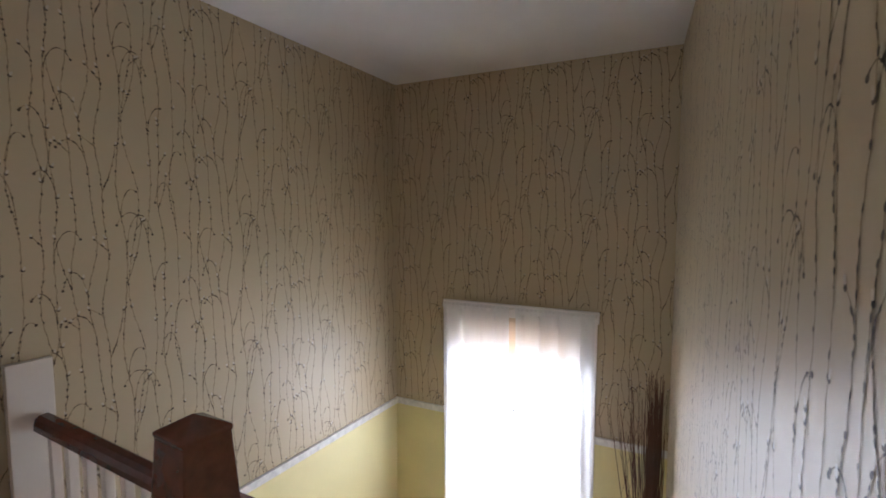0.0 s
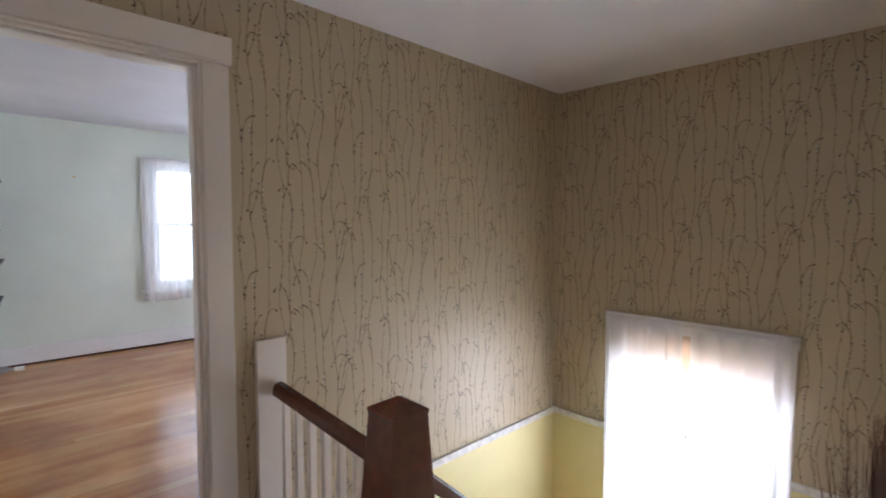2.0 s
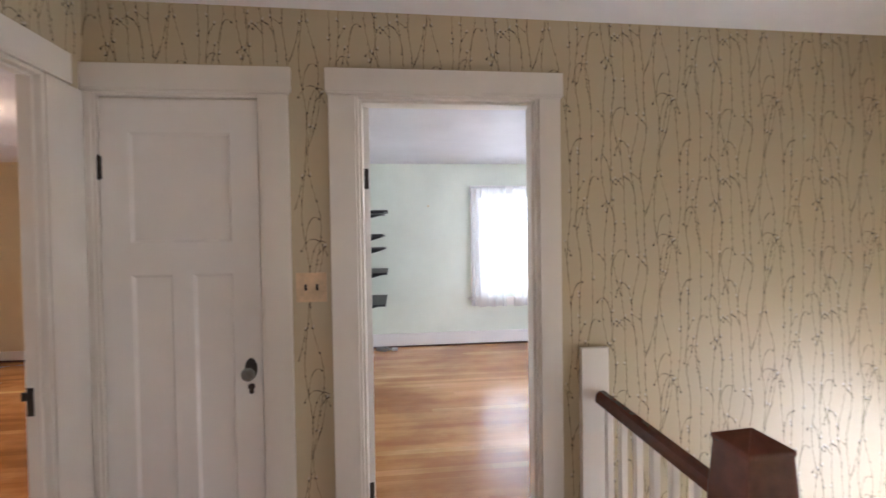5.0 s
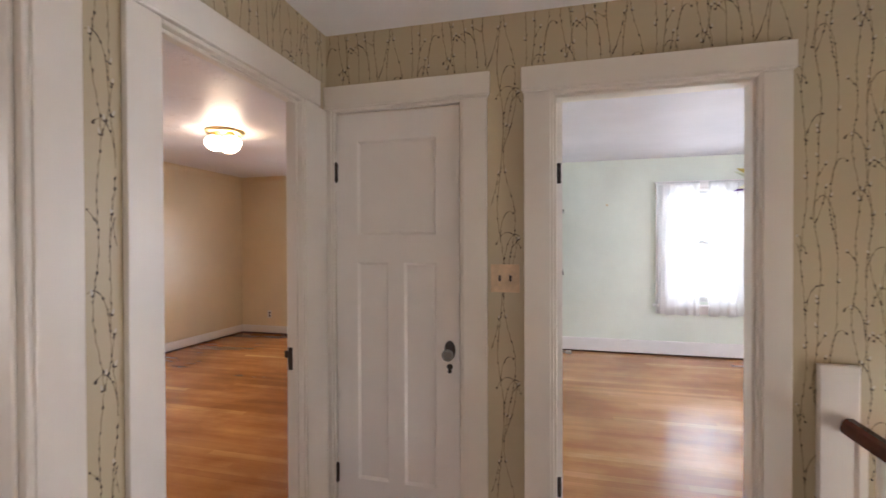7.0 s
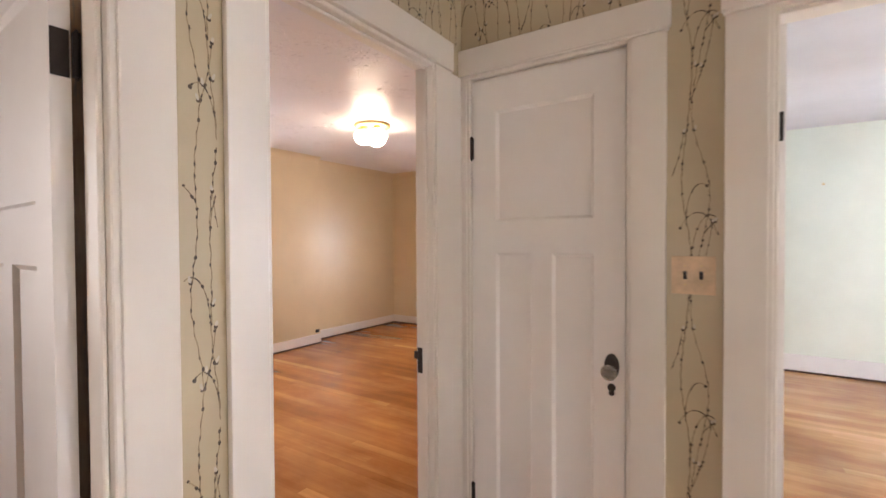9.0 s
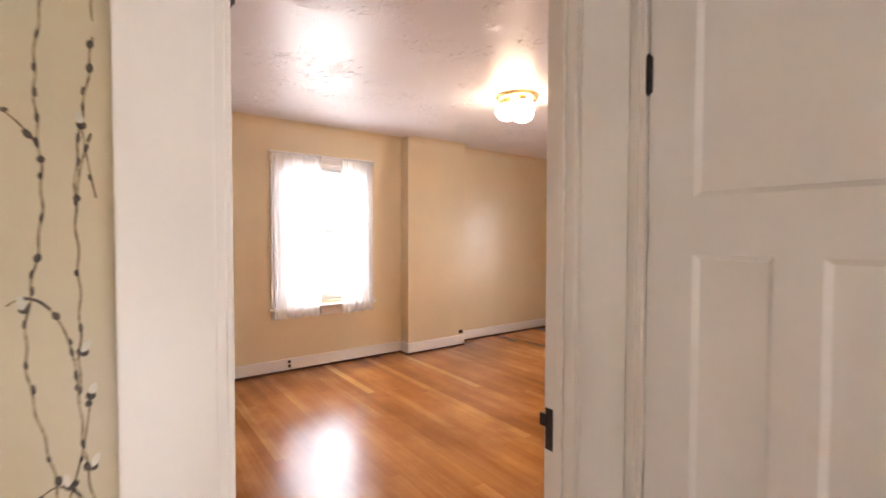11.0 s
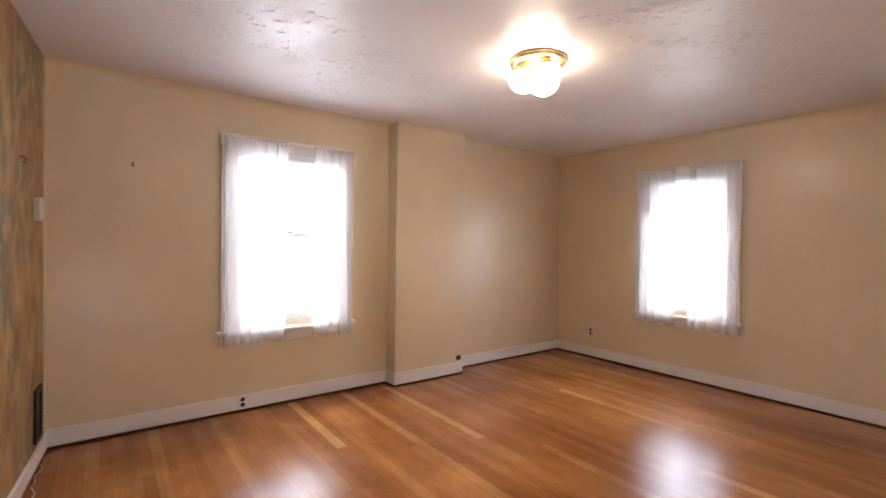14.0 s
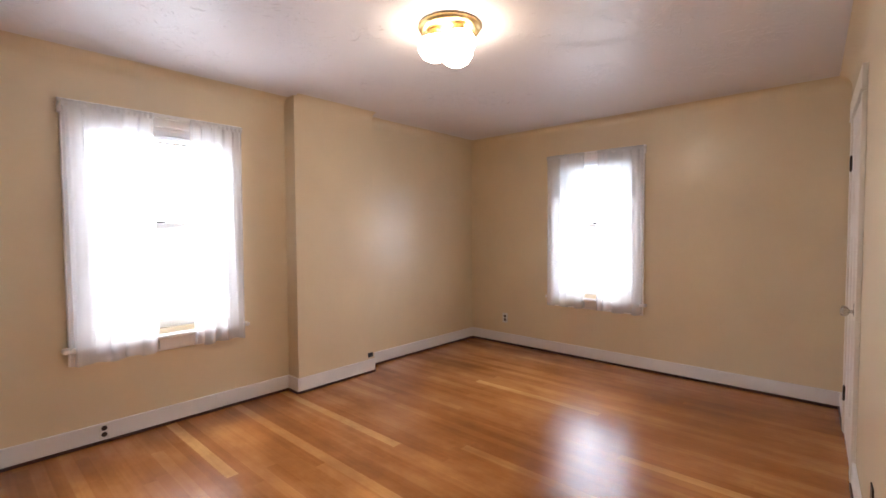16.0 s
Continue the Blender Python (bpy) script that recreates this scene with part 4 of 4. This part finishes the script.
TOP = CEIL_H - 0.001
paper_print(wall_a, (0.0, 4.3), (0.03, TOP), [(0.0, closet_hole[1] + 0.124, -1, 2.125), (green_hole[0] - 0.125, green_hole[1] + 0.112, -1, 2.125)], (0.10, 0.1))
paper_print(wall_b, (0.0, 1.85), (0.03, TOP), [(stair_win[0] - 0.09, stair_win[1] + 0.09, -1, stair_win[3] + 0.08)], (0.05, 0.1))
paper_print(wall_c, (0.0, 2.46), (-0.6, TOP), [], (0.2, 0.1))
paper_print(wall_d, (0.0, 3.245), (0.1, TOP), [(cream_hole[0] - 0.12, 3.3, -1, 2.125), (bath_hole[0] - 0.125, bath_hole[1] + 0.119, -1, 2.125)], (0.055, 0.22))

# ---- coves between bedroom walls and ceiling ----
for nm, p0, p1 in (("west_a", S1, (-4.62, CH_Y0)), ("chimney", (CH_X, CH_Y0), (CH_X, CH_Y1)), ("west_b", (-4.62, CH_Y1), (-4.62, 6.37)), ("north", (-4.62, 6.37), G0), ("east", G0, G1)):
    ln = math.hypot(p1[0] - p0[0], p1[1] - p0[1])
    bm = bmesh.new()
    R = 0.07
    rows = []
    for a in (0.0, ln):
        rows.append([bm.verts.new((a, -R + R * math.cos(u * math.pi / 12) - 0.0004, CEIL - R + R * math.sin(u * math.pi / 12) - 0.0004)) for u in range(7)])
    for u in range(6):
        bm.faces.new((rows[0][u], rows[0][u + 1], rows[1][u + 1], rows[1][u]))
    tagged(part("trim_cove_" + nm, bm, M_CREAM, None, "", True, along(p0, p1)), "soft cream plaster cove under the ceiling", "cove", "", "structure")

# ---- switches and outlets ----
sw = thing("light_switch", wall_m(wall_a, -0.03 - D_X, 0, 1.205), "almond double switch plate with dark toggles", "light switch")
bm = bmesh.new()
box(bm, -0.063, 0.063, -0.006, -0.0008, -0.062, 0.062)
soften(bm, 0.003)
part("plate", bm, M_PLATE, sw)
for s in (-0.023, 0.023):
    bm = bmesh.new()
    box(bm, s - 0.0055, s + 0.0055, -0.0075, -0.006, -0.013, 0.013)
    box(bm, s - 0.004, s + 0.004, -0.016, -0.0075, -0.002, 0.010)
    part("toggle", bm, M_IRON, sw, "dark toggle")
    for z in (-0.03, 0.03):
        bm = bmesh.new()
        cyl(bm, (s, -0.0062, z), (s, -0.0075, z), 0.003, seg=10)
        part("screw", bm, M_BRASS, sw)


def outlet(m, label, slots=True, mat=None, w=0.035, h=0.057):
    ob = thing("outlet", m, label, "outlet", "bedroom outlets")
    bm = bmesh.new()
    box(bm, -w, w, -0.006, -0.0008, -h, h)
    soften(bm, 0.002)
    part("plate", bm, mat or M_WHITE, ob)
    if slots:
        for z in (-0.02, 0.02):
            bm = bmesh.new()
            lathe(bm, [(0.016, 0.006), (0.0155, 0.0075)], (0, 0, z), "Y", 16)
            part("socket", bm, M_IRON, ob, "dark brown socket")


outlet(wall_m(wall_f, 4.62 - 4.13, 0, 0.30), "small white wall outlet with dark sockets")
outlet(wall_m(wall_e, 2.64 - 1.50, -0.016, 0.075), "white outlet let into the baseboard", True, None, 0.026, 0.042)
outlet(wall_m(wall_g, g_s(4.3), 0, 0.30), "dark metal outlet low on the wall", False, M_IRON)
hole = thing("wall_socket", pose(CH_X, 4.64, 0.165, 0, 0, 90), "small black open socket on the chimney breast", "outlet")
bm = bmesh.new()
box(bm, -0.026, 0.026, -0.012, -0.0008, -0.02, 0.02)
soften(bm, 0.002)
part("box", bm, M_BLACK, hole)
nail = thing("wall_hook", wall_m(wall_e, 1.94 - 1.50, 0, 1.80), "small dark hook in the cream wall", "hook")
bm = bmesh.new()
cyl(bm, (0, -0.0005, 0), (0, -0.02, 0.004), 0.006, 0.004, seg=10)
cyl(bm, (0, -0.02, 0.0), (0, -0.022, 0.02), 0.004, seg=8)
part("shank", bm, M_IRON, nail)
nail = thing("wall_nail", pose(0.76, 6.33, 1.84), "small brass nail in the pale green wall", "nail")
bm = bmesh.new()
cyl(bm, (0, -0.0005, 0), (0, -0.016, 0.003), 0.004, seg=10)
cyl(bm, (0, -0.016, 0.003), (0, -0.019, 0.0035), 0.011, seg=12)
part("nail_head", bm, M_BRASS, nail)

# ---- south wall of the cream bedroom ----
S_LEN = math.hypot(S1[0] - G1[0], S1[1] - G1[1])
chime = thing("thermostat", wall_m(wall_s, S_LEN - 0.28, 0, 1.47), "small white box fixed to the old papered wall", "thermostat")
bm = bmesh.new()
box(bm, -0.04, 0.04, -0.03, -0.0005, -0.065, 0.065)
soften(bm, 0.005)
part("case", bm, M_WHITE, chime)
bm = bmesh.new()
box(bm, S_LEN - 0.055, S_LEN - 0.0005, -0.003, -0.0004, 0.111, CEIL - 0.001)
part("paint_edge", bm, M_CREAM, wall_s, "cream painted edge strip where the paper ends")
hook = thing("wall_hook", wall_m(wall_s, S_LEN - 0.62, 0, 1.70), "small dark hook in the old papered wall", "hook")
bm = bmesh.new()
tube(bm, [Vector(p) for p in ((0, -0.0005, 0.012), (0, -0.016, 0.010), (0, -0.026, -0.004), (0, -0.020, -0.018), (0, -0.010, -0.014))], [0.0045, 0.004, 0.004, 0.0035, 0.003], 8)
part("shank", bm, M_IRON, hook)
vent = thing("wall_vent", wall_m(wall_s, S_LEN - 0.22, 0, 0.30), "black recessed wall register low on the papered wall", "vent")
bm = bmesh.new()
for a in ((-0.09, -0.07, -0.15, 0.15), (0.07, 0.09, -0.15, 0.15), (-0.0695, 0.0695, 0.13, 0.15), (-0.0695, 0.0695, -0.15, -0.13)):
    box(bm, a[0], a[1], -0.012, -0.0005, a[2], a[3])
part("frame", bm, M_IRON, vent)
for i in range(9):
    bm = bmesh.new()
    z = -0.115 + i * 0.029
    box(bm, -0.069, 0.069, -0.009, -0.003, z - 0.004, z + 0.004)
    part("slat", bm, M_BLACK, vent)
bm = bmesh.new()
box(bm, -0.069, 0.069, -0.0025, -0.0006, -0.129, 0.129)
part("backing", bm, M_BLACK, vent)
cable = thing("loose_cable", pose(-3.9, 1.49, 0.0), "thin white cable lying along the baseboard", "cable")
bm = bmesh.new()
tube(bm, [Vector((0.04 * i - 0.6, 0.012 + 0.010 * math.sin(i * 0.55) + 0.006 * math.sin(i * 1.7), 0.0019)) for i in range(24)], [0.0017] * 24)
part("cord", bm, M_WHITE, cable)

# ---- green bedroom ----
stand = thing("wall_shelf_rack", wall_m(wall_gw, 0, 0, 0), "black shelves on metal wall standards in the corner", "shelf")
for s in (3.05, 3.62):
    bm = bmesh.new()
    box(bm, s - 0.008, s + 0.008, -0.012, -0.0005, 0.55, 1.95)
    part("standard", bm, M_CHROME, stand)
for z, dp, a, b in ((1.75, 0.24, 3.38, 3.80), (1.70, 0.21, 2.84, 3.34), (1.46, 0.19, 2.86, 3.78), (1.31, 0.21, 2.86, 3.78), (1.04, 0.23, 2.86, 3.78), (0.70, 0.21, 2.86, 3.78)):
    bm = bmesh.new()
    box(bm, a, b, -dp, -0.014, z - 0.010, z + 0.010)
    soften(bm, 0.003)
    shelf = part("shelf", bm, M_BLACK, stand)
    for s in (3.05, 3.62):
        if not a < s < b:
            continue
        bm = bmesh.new()
        vs = [(-0.0125, z - 0.0105), (-dp * 0.85, z - 0.0105), (-dp * 0.85, z - 0.020), (-0.0125, z - 0.065)]
        f = [[bm.verts.new((s + d, y, zz)) for y, zz in vs] for d in (-0.004, 0.004)]
        bm.faces.new(f[0])
        bm.faces.new(f[1][::-1])
        for i in range(4):
            bm.faces.new((f[0][i], f[0][(i + 1) % 4], f[1][(i + 1) % 4], f[1][i]))
        part("bracket", bm, M_BLACK, shelf)
clut = thing("cable_pile", pose(0.16, 6.16, 0.0), "small heap of grey cables and a plug on the floor", "cable")
bm = bmesh.new()
rng = random.Random(31)
tube(bm, [Vector((0.10 * math.cos(i * 0.7) * rng.uniform(0.5, 1.2), 0.07 * math.sin(i * 0.7) * rng.uniform(0.5, 1.2), 0.006 + 0.0006 * i)) for i in range(60)], [0.005] * 60)
part("coil", bm, plain("grey_cable", (0.30, 0.27, 0.24), 0.6), clut)
bm = bmesh.new()
box(bm, 0.10, 0.17, -0.03, 0.01, 0.0, 0.035)
soften(bm, 0.006)
part("plug", bm, M_WHITE, clut)

star = thing("pendant_lamp", pose(1.77, 4.4, 1.86), "star-shaped leaded glass pendant in yellow and violet", "pendant lamp")
cols = [plain("yellow_art_glass", (0.75, 0.62, 0.20), 0.15), plain("violet_art_glass", (0.22, 0.14, 0.50), 0.15), plain("clear_art_glass", (0.75, 0.78, 0.60), 0.12)]
for i in range(8):
    a = radians(45 * i + 10)
    for lift in (0.085, -0.075):
        tip = Vector((0.24 * math.cos(a), 0.24 * math.sin(a), lift))
        l0 = Vector((0.10 * math.cos(a - 0.39), 0.10 * math.sin(a - 0.39), lift * 0.4))
        r0 = Vector((0.10 * math.cos(a + 0.39), 0.10 * math.sin(a + 0.39), lift * 0.4))
        up = Vector((0.09 * math.cos(a), 0.09 * math.sin(a), lift * 0.4 + 0.045))
        dn = Vector((0.09 * math.cos(a), 0.09 * math.sin(a), lift * 0.4 - 0.045))
        bm = bmesh.new()
        v = [bm.verts.new(p) for p in (tip, l0, up, r0, dn)]
        for q in ((0, 1, 2), (0, 2, 3), (0, 3, 4), (0, 4, 1), (1, 4, 3, 2)):
            bm.faces.new([v[j] for j in q])
        part("point", bm, cols[(i + 1 + (lift > 0)) % 3], star)
bm = bmesh.new()
lathe(bm, [(0.01, -0.10), (0.10, -0.05), (0.10, 0.05), (0.02, 0.11)], (0, 0, 0), "Z", 16)
part("body", bm, cols[0], star)
bm = bmesh.new()
cyl(bm, (0, 0, 0.11), (0, 0, CEIL - 1.86 - 0.02), 0.006, seg=8)
cyl(bm, (0, 0, CEIL - 1.86 - 0.02), (0, 0, CEIL - 1.86 - 0.0005), 0.05, seg=20)
part("stem", bm, M_BRASS, star)

# ---- dried branches and blind by the stair window ----
bundle = thing("dried_branch_bunch", pose(3.20, 0.56, -1.26), "tall bunch of dried dark branches in the stair corner", "dried plant")
rng = random.Random(77)
for grp in range(2):
    for i in range(110 if grp == 0 else 22):
        if grp == 0:
            bx, by = rng.gauss(0, 0.022), rng.gauss(0, 0.018)
            tx, ty, tz = bx * 2.2, by * 1.3, rng.uniform(1.45, 1.83)
            r = 0.0058
        else:
            bx, by = rng.gauss(0, 0.02), rng.uniform(0.0, 0.05)
            tx, ty, tz = rng.uniform(-0.05, 0.1), rng.uniform(0.06, 0.24), rng.uniform(1.3, 1.72)
            r = 0.0042
        pts = [Vector((bx, by, 0.0))]
        for k in range(1, 8):
            u = k / 7
            pts.append(Vector((bx + (tx - bx) * u ** 1.3 + rng.gauss(0, 0.004), by + (ty - by) * u ** 1.3 + rng.gauss(0, 0.004), tz * u)))
        bm = bmesh.new()
        tube(bm, pts, [r * (1 - 0.75 * k / 7) for k in range(8)], 5)
        stem = part("branch", bm, M_TWIG, bundle)
        for k in range(4, 8) if grp == 1 else ():
            bm = bmesh.new()
            q = pts[k] + Vector((rng.uniform(-0.03, 0.03), rng.uniform(-0.04, 0.04), rng.uniform(0.05, 0.12)))
            tube(bm, [pts[k], q], [r * 0.4, r * 0.15], 4)
            part("twig", bm, M_TWIG, stem)


def slat_mat(name, colour, through_light):
    m, n, l, b = nodes_of(name)
    tl = n.new("ShaderNodeBsdfTranslucent")
    tl.inputs[0].default_value = (*colour, 1)
    b.inputs["Base Color"].default_value = (*colour, 1)
    mx = n.new("ShaderNodeMixShader")
    mx.inputs[0].default_value = through_light
    l.new(b.outputs[0], mx.inputs[1])
    l.new(tl.outputs[0], mx.inputs[2])
    l.new(mx.outputs[0], n["Material Output"].inputs[0])
    return m


def blind(w_ob, h, drop, mat, label):
    """A slatted blind in the window opening, let down by drop metres."""
    ob = thing("window_blind", wall_m(w_ob, 0, 0, 0), label, "blind", "window blinds")
    s0, s1 = h[0] + 0.026, h[1] - 0.026
    top = h[3] - 0.021
    bm = bmesh.new()
    box(bm, s0, s1, 0.004, 0.03, top - 0.026, top)
    part("head_rail", bm, mat, ob)
    n = int((drop - 0.05) / 0.0165)
    for i in range(n):
        bm = bmesh.new()
        z = top - 0.034 - i * 0.0165
        vs = [bm.verts.new(p) for p in ((s0, 0.010, z - 0.008), (s1, 0.010, z - 0.008), (s1, 0.020, z + 0.008), (s0, 0.020, z + 0.008))]
        bm.faces.new(vs)
        ext = bmesh.ops.extrude_face_region(bm, geom=list(bm.faces))
        for v in ext["geom"]:
            if isinstance(v, bmesh.types.BMVert):
                v.co.y += 0.001
        part("slat", bm, mat, ob)
    bm = bmesh.new()
    box(bm, s0, s1, 0.006, 0.026, top - 0.05 - n * 0.0165, top - 0.036 - n * 0.0165)
    soften(bm, 0.003, 1)
    part("bottom_rail", bm, M_WHITE, ob)


blind(wall_b, stair_win, 0.33, slat_mat("tan_slat", (0.62, 0.50, 0.38), 0.05), "tan slatted blind drawn up behind the sheer")
blind(wall_f, w2, 0.42, slat_mat("grey_slat", (0.85, 0.87, 0.88), 0.3), "pale slatted blind half drawn up behind the sheers")

blind(wall_e, w1, 0.085, slat_mat("white_slat", (0.8, 0.8, 0.82), 0.1), "white slatted blind drawn fully up behind the sheers")

# ---- floors (strips) ----
def strip_floor(parent, x0, x1, y0, y1, width, seed, lengths, wood):
    """Strips along x, each a piece of its own; their ends run under the walls."""
    rng = random.Random(seed)
    shared = {}
    rows = round((y1 - y0) / width)
    for r in range(rows):
        x = x0 - rng.uniform(0.02, 1.2)
        while x < x1:
            ln = rng.choice(lengths)
            a, b = max(x, x0 - 0.02), min(x + ln, x1)
            x += ln
            key = round(b - a, 4)
            if key < 0.03:
                continue
            if key not in shared:
                bm = bmesh.new()
                box(bm, 0.0, key, 0.0, width, -0.0175, 0.0)
                shared[key] = mesh_of("plank", bm, wood)
            ob = new("plank", shared[key])
            ob.parent = parent
            ob.matrix_basis = Matrix.Translation((a, y0 + r * width, 0.0))


tagged(sub, "golden oak strip floor with worn varnish", "floor")
strip_floor(sub, -4.62, -0.94, 1.2, 6.37, 0.0635, 5, (1.1, 1.6, 2.1, 2.7), M_FLOOR)
strip_floor(sub_g, 0.0, 3.4, 2.37, 6.33, 0.064, 8, (1.1, 1.6, 2.1, 2.7), M_FLOOR_G)
strip_floor(sub_h, -0.94, 1.27, -0.9, 2.37, 0.064, 11, (1.4, 2.2), M_FLOOR)
